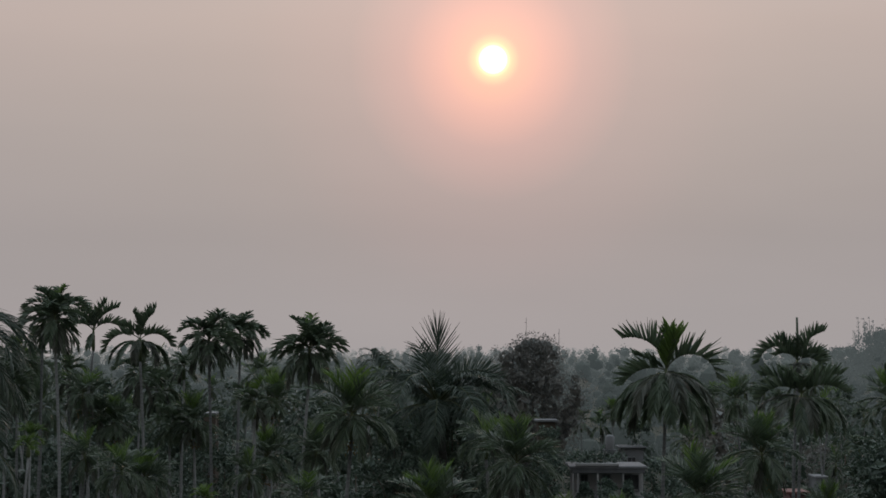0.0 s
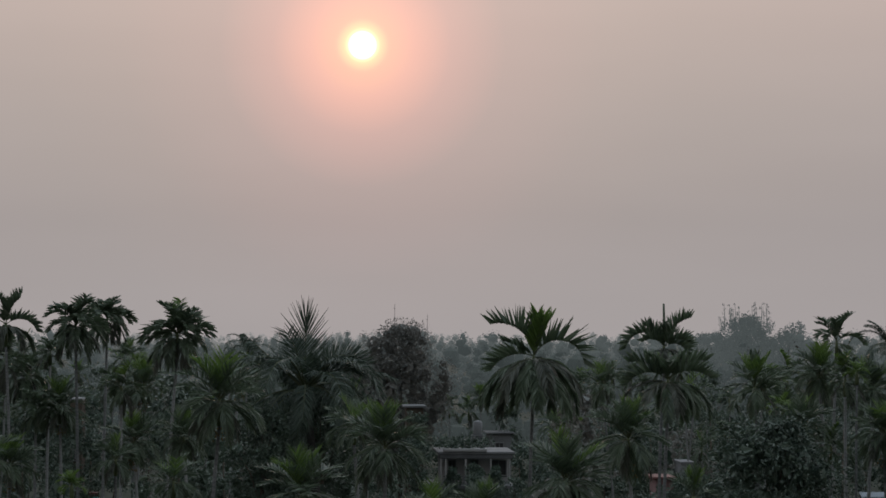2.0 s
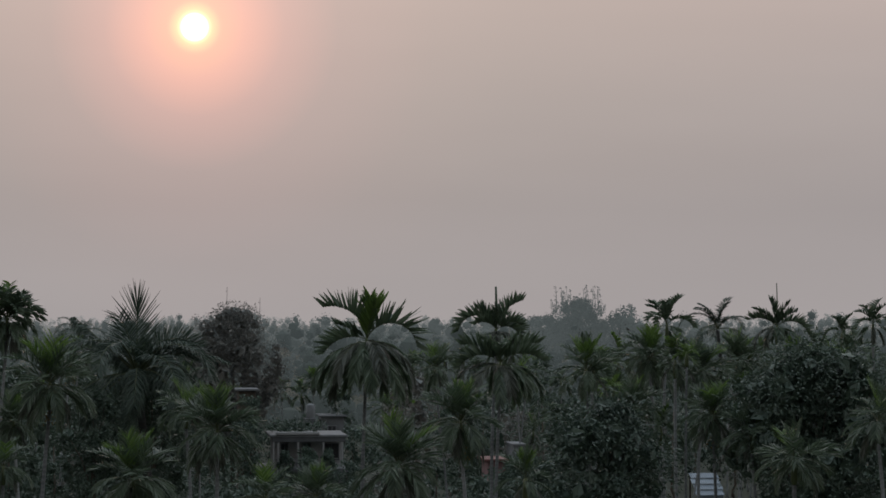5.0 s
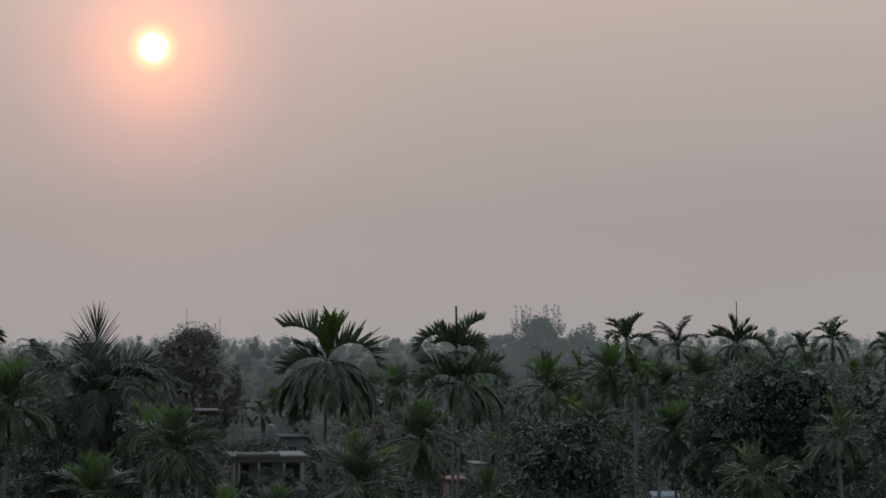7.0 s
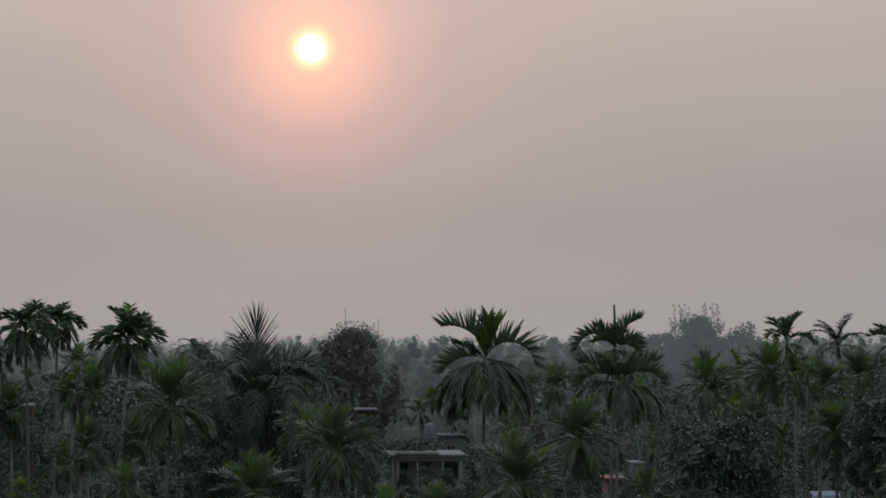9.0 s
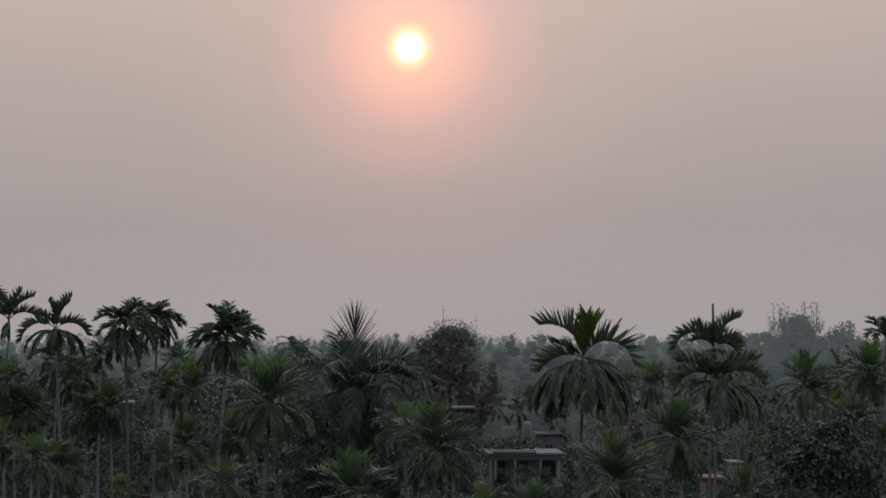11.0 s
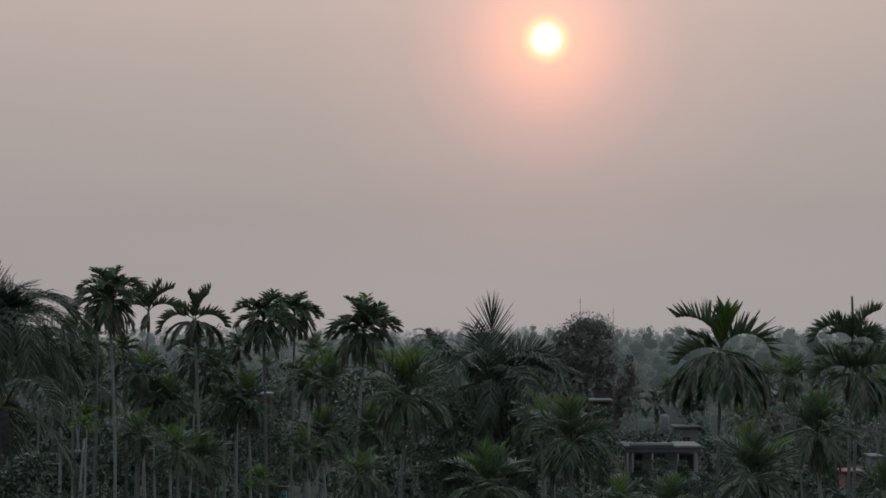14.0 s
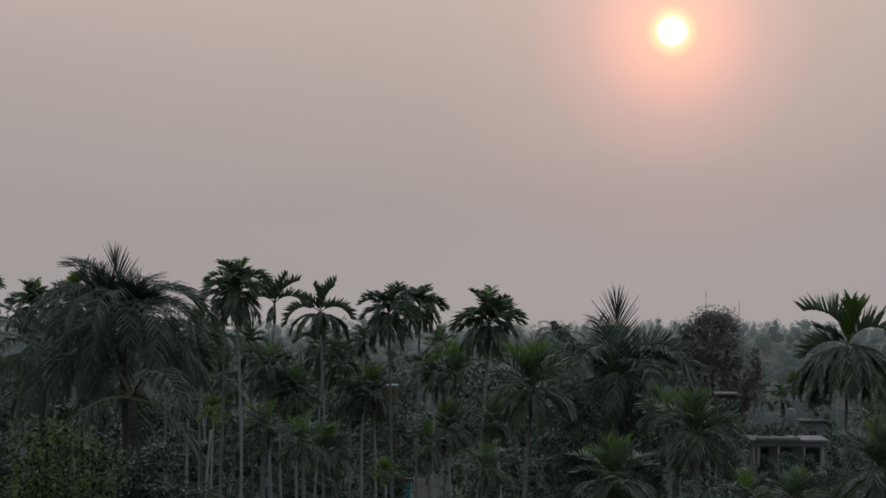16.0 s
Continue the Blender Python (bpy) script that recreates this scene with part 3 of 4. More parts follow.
# ---------------------------------------------------------------- far woods, their haze painted in as glow
def lump(subdivisions):
    """Points and triangles of a ball, to be made uneven."""
    bm = bmesh.new()
    bmesh.ops.create_icosphere(bm, subdivisions=subdivisions, radius=1.0)
    pts = np.array([v.co[:] for v in bm.verts])
    tris = np.array([[v.index for v in f.verts] for f in bm.faces])
    bm.free()
    return pts, tris


LUMP = lump(1)


def far_woods(name, d, top, spread, mat, seed, leaf, trees, per, label):
    """A belt of tree crowns along an arc round the viewpoint: uneven solid hearts clad in small leaves."""
    r, g = random.Random(seed), np.random.default_rng(seed)
    pts, tris = LUMP
    verts, faces, count = [], [], 0
    for k in range(trees):
        a = -0.30 + 0.72 * (k + r.uniform(-0.4, 0.4)) / trees
        dd = d * r.uniform(0.95, 1.06)
        hill = noise.noise((a * 14 + seed, seed * 1.7, 0.0))
        h = top + spread * (0.6 * hill + r.uniform(-0.5, 0.5) + (0.5 if r.random() < 0.12 else 0.0))
        w = r.uniform(0.3, 0.62) * h * 0.5
        for m in range(11 if d < 300 else 9 if d < 600 else 6):
            z = h * (1 - 0.075 * m) - w * 0.45 + r.uniform(-0.12, 0.12) * w
            wide = w * (0.3 + 0.1 * m)
            c = np.array((math.sin(a) * dd + r.uniform(-1, 1) * wide, math.cos(a) * dd + r.uniform(-1, 1) * w, z))
            rad = w * r.uniform(0.26, 0.5) * (0.9 + 0.06 * m)
            o = g.uniform(-50, 50, 3)
            bumps = np.array([[0.78 + 0.42 * noise.noise(p * 1.7 + o)] for p in pts]) + g.uniform(-0.07, 0.07, (len(pts), 1))
            verts.append(c + pts * bumps * rad * 0.85 * np.array((1.0, 1.0, r.uniform(0.7, 1.15))))
            faces.append(tris + count)
            count += len(pts)
            n = int(per * (0.75 if m < 8 else 0.3))
            way = g.normal(size=(n, 3))
            way /= np.linalg.norm(way, axis=1, keepdims=True)
            at = c + way * rad * g.uniform(0.65, 1.25, (n, 1)) * np.array((1.0, 1.0, 0.95))
            u = np.cross(way, g.normal(size=(n, 3)))
            u /= np.linalg.norm(u, axis=1, keepdims=True)
            v = np.cross(way, u) * 0.6 + way * 0.4
            s = leaf * g.uniform(0.55, 1.3, (n, 1))
            quad = np.stack((at + u * s * 0.5, at + v * s * 0.4, at - u * s * 0.5, at - v * s * 0.3), axis=1).reshape(-1, 3)
            i = count + 4 * np.arange(n)[:, None]
            verts.append(quad)
            faces.append(np.concatenate((i + (0, 1, 2), i + (0, 2, 3))))
            count += 4 * n
    me = mesh_from(name, np.concatenate(verts), np.concatenate(faces).tolist(), [mat])
    return tagged(new(name, me), label, "backdrop", "", "structure")


# one leaf material per belt, emission stronger with distance to imitate haze
HAZE_GLOWS = [material("haze_glow_woods", (0.016, 0.024, 0.02), (0.042, 0.052, 0.042), 0.9, 0.35, 1.6, island=0.25, glow=g)
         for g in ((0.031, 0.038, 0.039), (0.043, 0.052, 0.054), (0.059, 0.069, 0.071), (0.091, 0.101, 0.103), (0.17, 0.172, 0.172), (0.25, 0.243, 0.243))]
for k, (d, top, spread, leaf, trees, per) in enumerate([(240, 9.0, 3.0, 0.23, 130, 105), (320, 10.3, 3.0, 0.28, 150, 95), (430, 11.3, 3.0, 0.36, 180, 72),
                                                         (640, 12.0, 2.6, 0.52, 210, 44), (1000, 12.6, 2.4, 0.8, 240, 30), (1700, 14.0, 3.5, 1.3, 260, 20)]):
    far_woods("backdrop", d, top, spread, HAZE_GLOWS[k], 40 + k, leaf, trees, per, "distant belt of trees with evening haze painted in as glow")


# ---------------------------------------------------------------- the house among the palms
def window_unit(parent, x, z0, z1, w, y, label):
    """A dark panel painted as the shade inside an opening, with a projecting frame and sill."""
    win = part("window", box_mesh("window", [(-w / 2, y - 0.02, z0, w / 2, y - 0.004, z1)], DARK, 0.0), parent, label, (x, 0, 0))
    t = 0.07
    part("window_frame", box_mesh("window_frame", [(-w / 2 - t, y - 0.09, z0 - t, -w / 2, y - 0.004, z1 + t), (w / 2, y - 0.09, z0 - t, w / 2 + t, y - 0.004, z1 + t),
                                                   (-w / 2, y - 0.09, z1, w / 2, y - 0.004, z1 + t), (-0.025, y - 0.07, z0, 0.025, y - 0.022, z1)], PLASTER, 0.008), win)
    part("sill", box_mesh("sill", [(-w / 2 - 0.1, y - 0.16, z0 - 0.14, w / 2 + 0.1, y - 0.004, z0 - 0.074)], CONCRETE, 0.01), win)
    return win


def build_house():
    house = thing("house", (11.7, 180.0, 0.14), "unfinished flat-roofed concrete house with open veranda posts", "house")
    roof = part("roof", box_mesh("roof", [(-2.75, 0, 3.50, 2.75, 7, 3.70)], CONCRETE, 0.04), house, "grey concrete roof slab with a pale edge")
    part("parapet", box_mesh("parapet", [(-2.35, -0.1, 3.704, 0.75, 0.12, 3.92)], PALE, 0.03), roof, "pale raised roof edge")
    part("beam", box_mesh("beam", [(-2.6, 0.06, 3.2, 2.6, 0.30, 3.496)], CONCRETE, 0.02), house)
    part("floor_slab", box_mesh("floor_slab", [(-4.3, -0.3, 1.05, 2.75, 7, 1.35)], CONCRETE, 0.03), house)
    part("back_wall", box_mesh("back_wall", [(-2.6, 2.2, 1.354, 2.6, 2.4, 3.446)], PALE, 0.0), house, "stained pale plaster wall")
    post = box_mesh("post", [(-0.06, 0.1, 1.354, 0.06, 0.25, 3.196)], PALE, 0.015)
    for x in (-2.5, -2.15, -0.75, 1.05, 2.35):
        part("post", post, house, "", (x, 0, 0))
    for x, w in ((-1.6, 0.4), (0.0, 0.45), (1.75, 1.0)):
        window_unit(house, x, 1.95, 2.95, w, 2.2, "unglazed window with its inner shade painted dark")
    part("lower_wall", box_mesh("lower_wall", [(-4.2, 0.0, -0.3, 2.6, 0.2, 1.046)], PLASTER, 0.01), house, "pale stained lower wall")
    for x in (-3.7, -2.6, -1.4):
        window_unit(house, x, 0.35, 0.85, 0.6, 0.0, "low opening with its inner shade painted dark")
    railing = part("railing", box_mesh("rail", [(-2.34, 0.14, 1.9, -0.2, 0.22, 1.97), (-2.34, 0.14, 1.5, -0.2, 0.22, 1.55)], PLASTER, 0.01), house)
    baluster = box_mesh("baluster", [(-0.03, 0.15, 1.354, 0.03, 0.21, 1.9)], PLASTER, 0.0)
    for k in range(8):
        part("baluster", baluster, railing, "", (-2.2 + 0.27 * k, 0, 0))
    return house


build_house()


def small_house(x, y, w, d, h, wall, roof, label, over=0.25):
    hs = thing("small_house", (x, y, 0), label, "house", "village houses")
    part("wall", box_mesh("wall", [(-w / 2, 0, -0.1, w / 2, d, h)], wall, 0.02), hs)
    part("roof", box_mesh("roof", [(-w / 2 - over, -over, h + 0.004, w / 2 + over, d + over, h + 0.16)], roof, 0.03), hs)
    window_unit(hs, -w * 0.04, h * 0.5, h * 0.78, w * 0.34, 0.0, "window with its inner shade painted dark")
    return hs


# the tower wall takes the bark colour to paint the darkness below its slab
small_house(7.26, 178.0, 1.2, 3.0, 7.0, BARK, PLASTER, "narrow stair tower, shade painted dark below its pale flat slab roof", 0.2)
small_house(16.3, 219.0, 1.9, 4.0, 3.6, PLASTER, CONCRETE, "low pale plastered house behind the veranda house")
small_house(20.75, 148.6, 1.0, 3.0, 3.65, PINK, RED, "small pink plastered house among the palms")
small_house(22.8, 153.3, 0.75, 3.0, 4.3, PLASTER, CONCRETE, "small grey-white house behind leaves", 0.05)
small_house(-15.5, 169.3, 0.8, 2.5, 7.68, BARK, PLASTER, "dark timber house with a pale roof edge, behind shrubs", 0.0)


def water_tank():
    tank = thing("water_tank", (14.06, 214.5, 0), "pale round rooftop water tank on a concrete stand", "tank")
    part("stand", box_mesh("stand", [(-0.55, -0.55, -0.1, 0.55, 0.55, 3.7)], CONCRETE, 0.03), tank)
    part("body", mesh_from("tank", *tube([(0, 0, 3.7), (0, 0, 3.75), (0, 0, 4.75), (0, 0, 4.85), (0, 0, 4.92)], [0.37, 0.39, 0.39, 0.3, 0.12], 16), [PLASTER], smooth=True), tank)


water_tank()


def tin_shed():
    shed = thing("tin_shed", (35.1, 156.0, 0), "low shed with a pale blue corrugated tin roof", "shed")
    for row in range(4):
        verts, faces = [], []
        n = 26
        y0, z0 = -0.6 + 0.6 * row, 1.12 + 0.32 * row
        for k in range(n + 1):
            x = -0.9 + 1.8 * k / n + 0.05 * (row % 2)
            z = 0.025 * math.cos(k * math.pi)
            verts += [(x, y0, z0 + z), (x, y0 + 0.68, z0 + 0.26 + z), (x, y0 + 0.68, z0 + 0.23 + z), (x, y0, z0 - 0.03 + z)]
        for k in range(n):
            for j in range(4):
                p, q = 4 * k + j, 4 * k + (j + 1) % 4
                faces.append((p, q, q + 4, p + 4))
        part("roof_sheet", mesh_from("tin_roof", verts, faces, [TIN]), shed, "pale blue corrugated tin sheet")
    for k, z in enumerate((0.15, 0.5, 0.85)):
        part("board", box_mesh("board", [(-0.85, -0.5, z, 0.85, -0.46, z + 0.24)], TIN, 0.01), shed)
    for x in (-0.8, 0.8):
        part("post", box_mesh("shed_post", [(x - 0.05, 1.6, -0.1, x + 0.05, 1.7, 2.2)], BARK, 0.01), shed)
        part("post", box_mesh("shed_post", [(x - 0.05, -0.45, -0.1, x + 0.05, -0.35, 1.15)], BARK, 0.01), shed)


tin_shed()


def gate_pillar(x, y, w, h, label):
    p = thing("gate_pillar", (x, y, 0), label, "pillar")
    part("shaft", box_mesh("pillar", [(-w / 2, -w / 2, -0.1, w / 2, w / 2, h - 0.25)], TURQUOISE, 0.02), p)
    part("cap", box_mesh("cap", [(-w / 2 - 0.06, -w / 2 - 0.06, h - 0.246, w / 2 + 0.06, w / 2 + 0.06, h)], RED, 0.03), p, "red painted cap")


gate_pillar(-13.9, 164.4, 0.55, 1.95, "turquoise painted gate pillar with a red cap")


def mast(x, y, h):
    m = thing("antenna_mast", (x, y, 0), "thin steel antenna mast rising behind a tree", "antenna", "antenna masts")
    part("pole", mesh_from("mast_pole", *tube([(0, 0, -0.1), (0, 0, h * 0.6), (0.05, 0, h)], [0.04, 0.025, 0.014], 6), [STEEL]), m)
    part("crossbar", box_mesh("crossbar", [(-0.07, -0.015, h - 0.35, 0.07, 0.015, h - 0.32)], STEEL, 0.0), m)


mast(6.09, 187.5, 14.4)
mast(8.5, 187.4, 13.6)

# ---------------------------------------------------------------- broadleaf trees
broadleaf("brown_tree", 6.5, 184.9, 13.2, 8.0, 5.0, 10.0, 0.17, LEAF_BROWN, 130, 170, 5, "large tree with sparse reddish brown foliage", "tree", "", 0)
broadleaf("mango_tree", 13.9, 77.0, 9.7, 4.8, 3.6, 5.4, 0.16, LEAF_DARK, 75, 170, 6, "dense dark-leaved mango tree below the palms", "tree")
broadleaf("mango_tree", 23.7, 88.0, 11.35, 7.4, 4.5, 8.5, 0.165, LEAF_DARK, 130, 180, 7, "large dark broadleaf tree among palms", "tree")
broadleaf("mango_tree", 29.6, 88.5, 10.6, 5.6, 4.5, 7.0, 0.17, LEAF_DARK, 75, 160, 8, "large dark broadleaf tree among palms", "tree")
broadleaf("lime_tree", -11.5, 50.8, 10.0, 3.5, 2.6, 3.8, 0.11, LEAF_LIME, 80, 110, 9, "yellow-green leafy tree crown below a coconut palm", "tree")
broadleaf("dark_shrub_tree", -9.85, 53.1, 9.6, 2.5, 2.0, 3.0, 0.13, LEAF_DARK, 34, 120, 10, "dark leafy tree crown with a few yellowed leaves", "tree")
broadleaf("mango_tree", 0.41, 112.0, 10.23, 4.6, 3.6, 7.0, 0.18, LEAF_DARK, 60, 110, 21, "dark broadleaf tree beneath a coconut palm", "tree")
broadleaf("mango_tree", -2.0, 107.98, 9.21, 3.6, 3.2, 6.0, 0.18, LEAF_DARK, 50, 110, 22, "dark broadleaf tree beneath a coconut palm", "tree")
r = random.Random(77)
# these trees share the third belt's material, so their leaves emit the haze
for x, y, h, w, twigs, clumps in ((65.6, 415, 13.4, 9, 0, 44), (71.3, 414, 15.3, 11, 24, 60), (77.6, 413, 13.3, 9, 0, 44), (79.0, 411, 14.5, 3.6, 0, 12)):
    broadleaf("far_tree", x, y, h, w, 6, 8.5 if w > 5 else 4.5, 0.45, HAZE_GLOWS[2], clumps, 100 if w > 5 else 26, int(x * 7),
              "distant tree with painted haze glow and thin upright twigs above" if twigs else "distant broadleaf tree with painted haze glow and a low rounded crown", "tree", "hazy tree group", twigs)

# sight lines to the houses that stay open: bearing from, to, distance, slope under which plants stay
OPEN = [(0.036, 0.046, 178, -0.030), (0.044, 0.082, 184, -0.064), (0.061, 0.082, 218, -0.039), (0.130, 0.146, 150, -0.062), (0.145, 0.155, 155, -0.053), (0.216, 0.234, 158, -0.072), (-0.089, -0.0815, 166, -0.070), (-0.097, -0.088, 172, -0.027)]


def room(bearing, d, h, half):
    """The height that a plant may have where it would hide a house."""
    for b0, b1, far, slope in OPEN:
        if d < far and b0 < bearing + half / d and bearing - half / d < b1:
            h = min(h, 12.0 + slope * d)
    return h


broadleaf("shrub", -14.6, 160.0, 7.35, 4.4, 3.0, 7.0, 0.25, LEAF_DARK, 34, 70, 900, "dark green understorey shrub among palm trunks", "shrub", "understorey shrubs", limbs=0)
broadleaf("shrub", 21.6, 146.0, 3.9, 3.4, 2.4, 3.7, 0.25, LEAF_MID, 26, 60, 901, "mid-green understorey shrub among palm trunks", "shrub", "understorey shrubs", limbs=0)
for x, y, h, w in ((7.3, 184.5, 4.4, 2.2), (23.0, 150.0, 4.15, 1.6), (22.2, 149.0, 3.9, 1.5), (-15.2, 163.0, 7.4, 2.6), (-15.9, 162.0, 7.3, 2.4), (11.3, 172.0, 2.9, 2.2), (13.6, 170.0, 2.5, 2.0), (8.2, 168.0, 2.0, 2.6), (11.5, 178.6, 3.2, 1.5), (12.9, 178.4, 3.0, 1.3), (9.9, 178.4, 2.9, 1.2), (20.4, 147.0, 3.6, 0.9), (22.5, 150.6, 4.35, 2.3), (6.9, 176.2, 7.1, 2.0), (7.6, 175.8, 7.05, 1.8), (7.3, 174.5, 5.6, 2.4), (22.65, 151.4, 4.5, 1.3), (22.7, 148.5, 4.2, 1.3), (22.4, 147.5, 4.0, 1.2)):
    broadleaf("shrub", x, y, h, w, 1.8, h * 0.95, 0.24, LEAF_MID, 22, 50, int(x * 90), "leafy shrub beside a small house", "shrub", "understorey shrubs", limbs=0)
for k in range(26):
    a = (-0.265 + 0.25 * k / 13) if k < 13 else (0.165 + 0.21 * (k - 13) / 13)
    d = 119 + 7 * (k % 3)
    h = room(a, d, 12.0 - (0.020 + 0.014 * (k * 0.618 % 1.0)) * d, 2.4)
    broadleaf("shrub", round(math.sin(a) * d, 2), round(math.cos(a) * d, 2), h, 5.0, 3.5, h * 0.9, 0.24, LEAF_DARK, 26, 50, 1200 + k, "dark green understorey shrub among palm trunks", "shrub", "understorey shrubs", limbs=0)
# the understorey: shrubs and small trees between the trunks
SHRUBS = 215
for made in range(SHRUBS):
    a = -0.27 + 0.67 * (made * 0.618034 % 1.0)
    d = 116 + 116 * (made + r.random()) / SHRUBS
    w = r.uniform(3.5, 7.0)
    h = room(a, d, 12.0 - ((0.014 + 0.036 * r.random()) if 0.02 < a < 0.13 else (0.009 + 0.030 * r.random())) * d, w * 0.45)
    if h < 1.0:
        continue
    broadleaf("shrub", math.sin(a) * d, math.cos(a) * d, h, w, r.uniform(3, 5), h * 0.95, 0.26, (LEAF_MID, LEAF_DARK)[made % 2] if made % 9 else LEAF_BROWN,
              26, 38, 300 + made, ("mid-green understorey shrub among palm trunks", "dark green understorey shrub among palm trunks")[made % 2] if made % 9 else "brownish understorey shrub among palm trunks", "shrub", "understorey shrubs", limbs=0)

# ---------------------------------------------------------------- coconut palms
coconut(-0.25, 110.0, 9.5, 1.0, (8, 0, 11, 14), label="young coconut palm with upright feathery fronds, dark below", spires=(266, 2, 350, 255, 5, 335, 180, 356))
coconut(50.2, 219.3, 11.1, 0.95, (0, 0, 3, 3), label="distant coconut palm with a grey-green crown", plumes=9)
coconut(-14.61, 73.59, 11.8, 0.74, (0, 4, 22, 18), (0.0, 0.0), "big coconut palm with a full crown of long drooping fronds", fan=True, dry=(300, 240, 200))
coconut(-20.45, 87.99, 10.74, 0.75, (0, 3, 9, 9), (0.3, 0.0), "coconut palm with dark overlapping drooping fronds", dry=(270, 330))
coconut(-13.9, 71.5, 9.75, 0.8, (0, 0, 2, 4), (0.0, 0.0), "low coconut palm with long arching fronds")
coconut(-5.9, 239.9, 10.2, 0.8, (0, 3, 4, 3), label="distant coconut palm in the haze")

# ---------------------------------------------------------------- the areca palms that stand out
areca(7.42, 84.67, 11.34, 0.98, (0.00, 0.0), "hero")
areca(13.1, 94.09, 11.62, 0.92, (0.08, 0.0), "spike")
areca(12.83, 91.1, 10.45, 0.95, (-0.06, 0.0), "under")
areca(9.93, 79.38, 8.8, 0.79, (0.00, 0.0), "full")
areca(17.28, 98.5, 10.04, 0.79, (0.00, 0.0), "up")
areca(20.88, 110.04, 8.89, 0.64, (0.00, 0.0), "young")
areca(22.01, 105.73, 11.8, 0.75, (0.23, 0.0), "plume")
areca(20.08, 94.9, 10.43, 0.68, (0.41, 0.0), "young")
areca(24.55, 96.94, 11.75, 0.76, (0.00, 0.0), "crest")
areca(36.41, 130.0, 11.32, 0.64, (0.00, 0.0), "plume")
areca(38.88, 144.87, 10.51, 0.57, (0.00, 0.0), "plume")
areca(33.73, 115.16, 11.84, 0.65, (-0.14, 0.0), "plume")
areca(21.51, 72.89, 9.04, 0.68, (0.00, 0.0), "droop")
areca(15.61, 60.0, 8.62, 0.59, (0.00, 0.0), "droop")
areca(-2.72, 75.95, 10.1, 0.84, (-0.11, 0.0), "full")
areca(2.15, 73.97, 8.75, 0.78, (0.00, 0.0), "full")
areca(-0.23, 64.0, 8.0, 0.67, (0.00, 0.0), "full")
areca(6.99, 69.65, 8.0, 0.80, (0.00, 0.0), "full")
areca(-15.39, 100.83, 13.32, 0.78, (0.00, 0.0), "dense")
areca(-16.8, 106.69, 13.05, 0.69, (-0.33, 0.0), "sparse")
areca(-15.66, 113.93, 12.85, 1.0, (-0.52, 0.0), "vase")
areca(-12.41, 104.26, 12.42, 1.0, (-0.16, 0.0), "armed")
areca(-9.52, 103.56, 12.4, 0.72, (0.17, 0.0), "dense")
areca(-8.7, 109.0, 12.7, 0.64, (-0.25, 0.0), "dense")
areca(-11.34, 111.42, 11.25, 0.50, (0.00, 0.0), "sparse")
areca(-5.23, 99.86, 12.04, 0.79, (-0.72, 0.0), "dense")
areca(-7.53, 101.72, 9.92, 0.62, (0.00, 0.0), "sparse")
areca(-11.73, 109.37, 8.79, 0.63, (0.00, 0.0), "sparse")
areca(-10.75, 85.33, 7.93, 0.63, (0.00, 0.0), "droop")
areca(-21.3, 97.7, 12.75, 0.66, (0.00, 0.0), "dense")
areca(-24.26, 103.19, 12.6, 0.66, (0.00, 0.0), "dense")
areca(-25.87, 100.73, 13.49, 0.73, (0.00, 0.0), "sparse")
areca(-29.19, 106.06, 12.97, 0.77, (0.00, 0.0), "dense")
areca(-17.2, 116.74, 10.94, 0.64, (0.00, 0.0), "sparse")
areca(-18.48, 110.46, 11.49, 0.71, (0.00, 0.0), "full")
areca(-7.21, 94.73, 7.38, 0.57, (0.00, 0.0), "droop")
areca(-4.85, 97.88, 8.1, 0.62, (0.00, 0.0), "full")
areca(4.48, 65.85, 7.41, 0.54, (0.00, 0.0), "full")
areca(3.37, 69.92, 7.13, 0.58, (0.00, 0.0), "droop")
areca(9.86, 65.26, 7.85, 0.50, (0.00, 0.0), "up")
areca(21.17, 102.84, 7.51, 0.63, (0.00, 0.0), "sparse")
areca(25.48, 107.01, 8.77, 0.66, (0.00, 0.0), "sparse")
areca(33.9, 106.75, 11.44, 0.71, (0.00, 0.0), "sparse")
areca(33.17, 98.57, 12.17, 0.73, (0.00, 0.0), "plume")
areca(33.3, 94.29, 11.08, 0.70, (0.00, 0.0), "full")
areca(26.27, 79.79, 7.7, 0.7, (0.00, 0.0), "droop")

areca(20.72, 102.94, 10.48, 0.73, (0.15, 0.0), "full")
areca(21.67, 97.62, 9.94, 0.76, (0.15, 0.0), "full")
areca(25.83, 108.98, 10.19, 0.78, (0.15, 0.0), "full")
areca(18.13, 93.25, 8.67, 0.69, (0.15, 0.0), "full")
areca(20.37, 89.72, 8.58, 0.76, (0.15, 0.0), "full")
areca(26.75, 96.35, 9.85, 0.76, (0.15, 0.0), "full")
areca(24.57, 94.87, 10.1, 0.68, (0.15, 0.0), "full")
areca(-15.87, 114.91, 9.94, 0.70, (0.15, 0.0), "full")
areca(-14.35, 111.08, 8.76, 0.71, (0.15, 0.0), "full")
areca(-13.03, 117.28, 10.13, 0.71, (0.15, 0.0), "dense")
areca(-10.7, 109.48, 8.9, 0.73, (0.15, 0.0), "full")
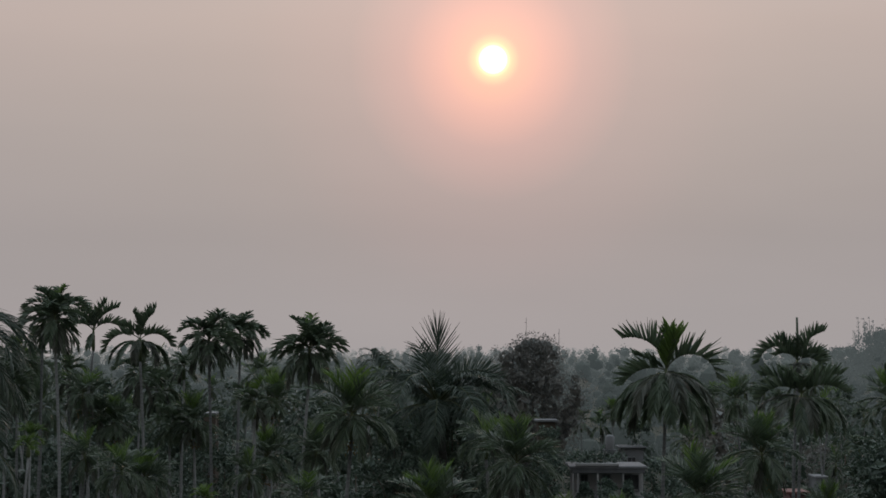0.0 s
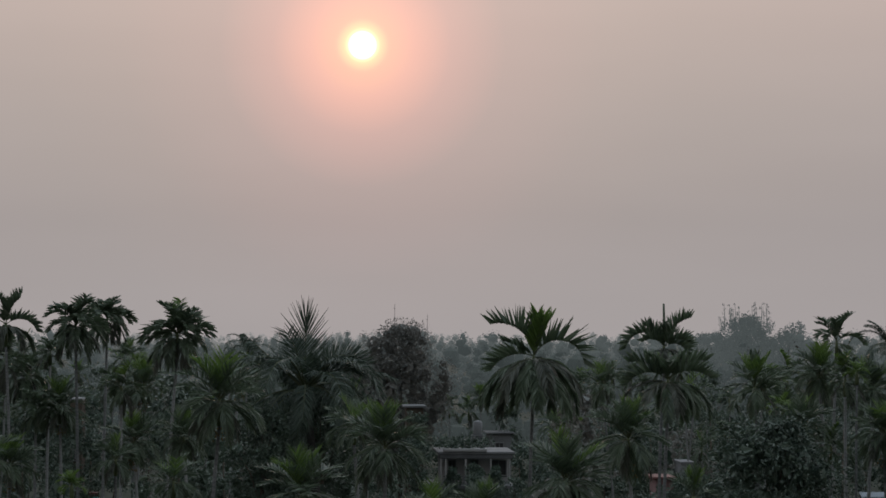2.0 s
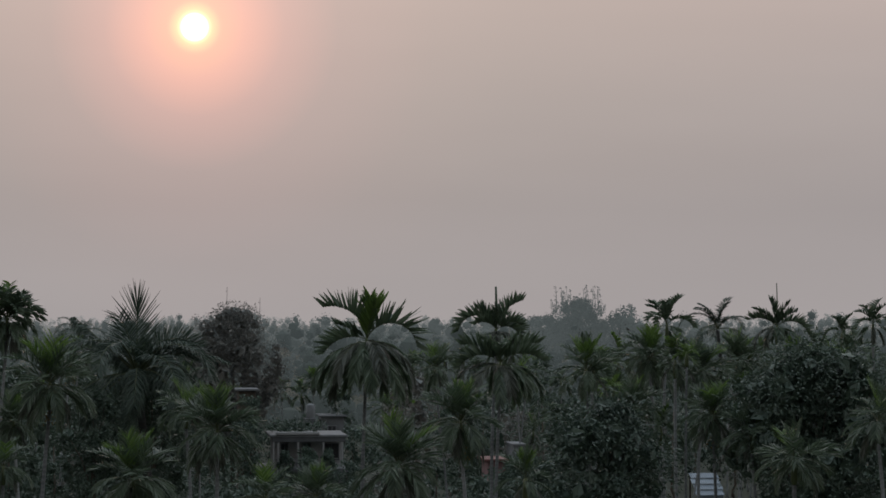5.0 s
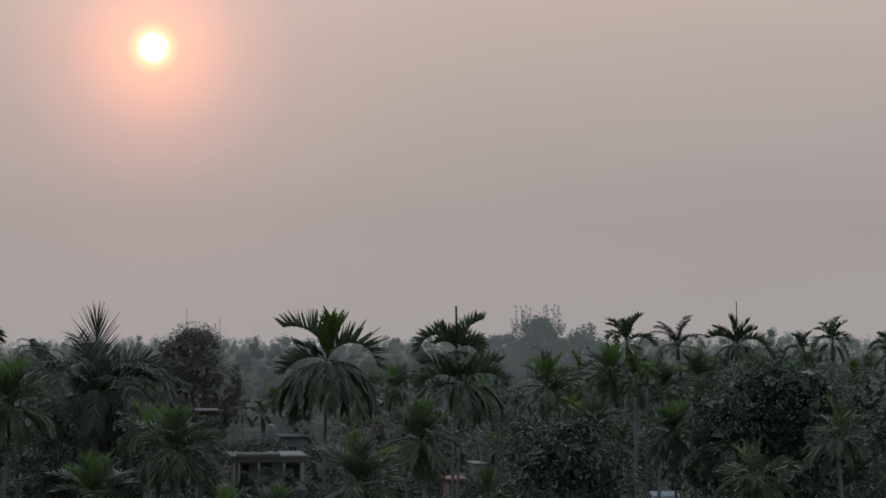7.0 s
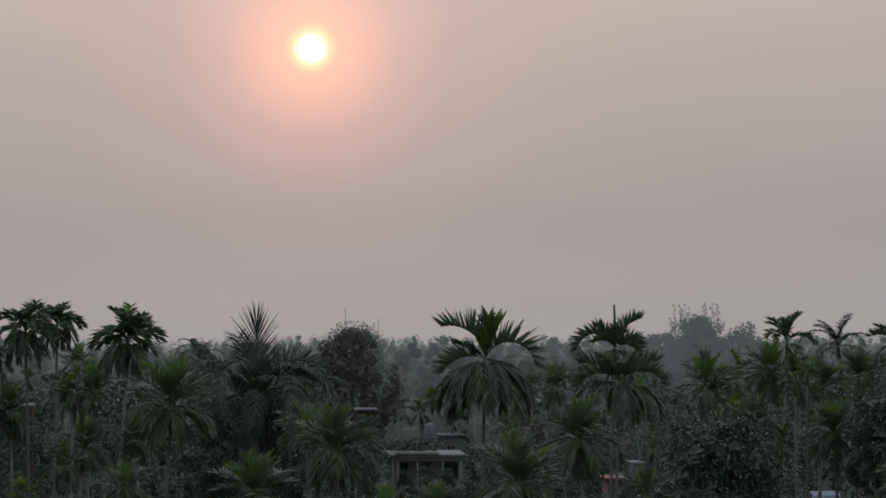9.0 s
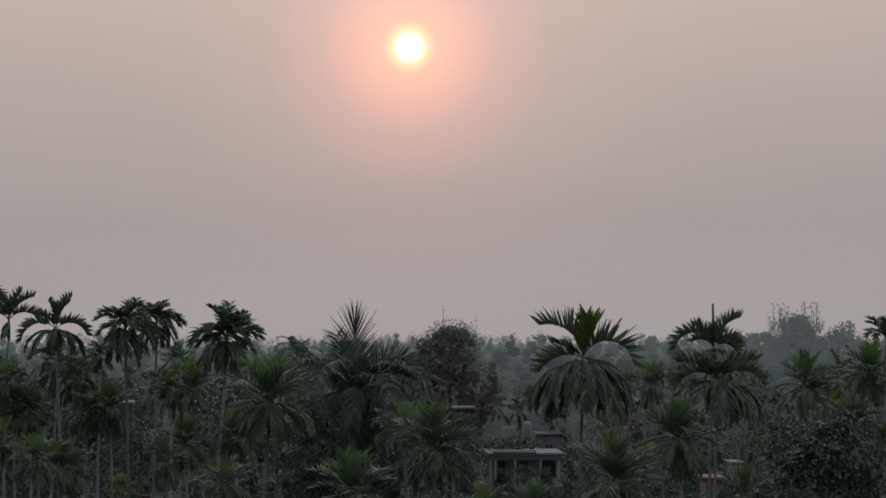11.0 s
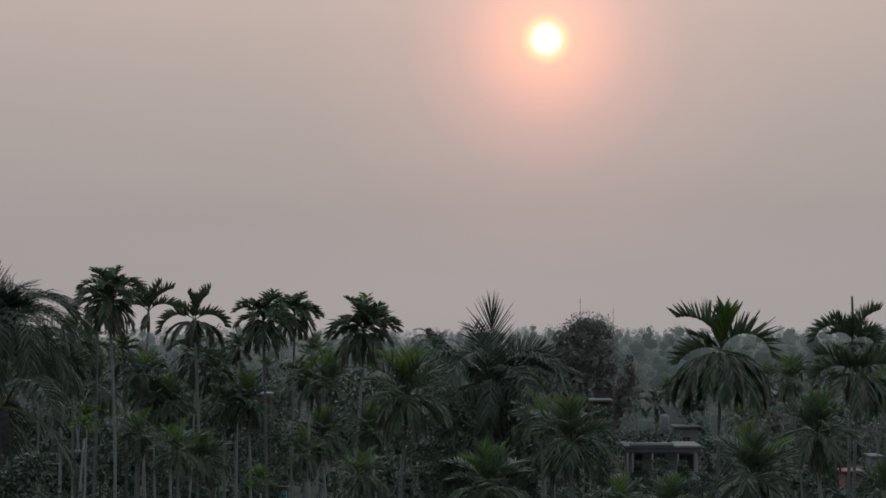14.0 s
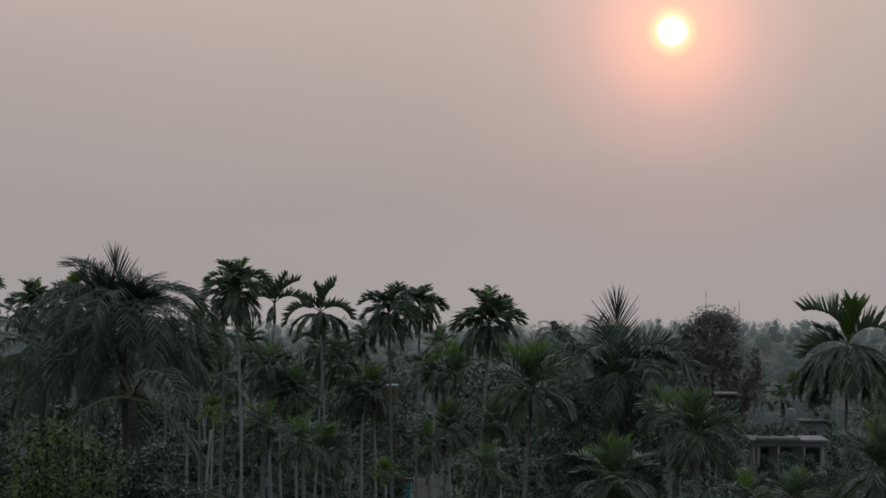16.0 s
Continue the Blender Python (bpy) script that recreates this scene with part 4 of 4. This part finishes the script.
areca(-18.18, 106.46, 10.47, 0.72, (0.15, 0.0), "dense")
areca(-19.77, 110.24, 11.04, 0.71, (0.15, 0.0), "full")
areca(-14.47, 102.99, 7.74, 0.69, (0.15, 0.0), "droop")
areca(-11.62, 99.32, 6.99, 0.70, (0.15, 0.0), "full")
areca(-7.14, 103.75, 7.66, 0.73, (0.15, 0.0), "full")
areca(-4.8, 89.87, 6.84, 0.63, (0.15, 0.0), "droop")
areca(1.49, 87.99, 8.89, 0.67, (0.15, 0.0), "droop")
areca(21.23, 87.46, 7.97, 0.69, (0.15, 0.0), "droop")

areca(20.29, 93.83, 10.66, 0.37, (0.1, 0.0), "bright")
areca(-15.66, 96.74, 8.7, 0.41, (0.1, 0.0), "bright")
areca(19.79, 106.17, 9.05, 0.41, (0.1, 0.0), "bright")
areca(-8.52, 91.6, 6.6, 0.38, (0.1, 0.0), "bright")
areca(-14.45, 88.83, 8.64, 0.34, (0.1, 0.0), "bright")

# slim palms behind the veranda house
for k in range(16):
    a, d = 0.03 + 0.135 * (k * 0.618034 % 1.0), 190 + 2.4 * k
    if 0.058 < a < 0.088:
        d = max(d, 222)
    areca(round(math.sin(a) * d, 2), round(math.cos(a) * d, 2), round(12.0 - (0.010 + 0.026 * (k * 0.37 % 1.0)) * d, 2), 0.85, (0.3, 0.0), ("sparse", "full")[k % 2], "areca palms in the depth of the grove")

# ---------------------------------------------------------------- the grove behind them
r = random.Random(5)
made = 0
while made < 165:
    a, d = r.uniform(-0.27, 0.40), r.uniform(108, 215)
    u = a * 4500
    if any(d < far and b0 - 0.012 < a < b1 + 0.012 for b0, b1, far, slope in OPEN):
        continue
    top = 12.0 - (0.012 + 0.035 * r.random()) * d * (0.6 if u < -250 else 1.0)
    if top < 3.0:
        continue
    areca(round(math.sin(a) * d, 2), round(math.cos(a) * d, 2), round(top, 2), r.uniform(0.6, 0.95), (r.uniform(-1.0, 1.0), 0.0), ("sparse", "full", "dense", "full", "droop")[made % 5], "areca palms in the depth of the grove")
    made += 1
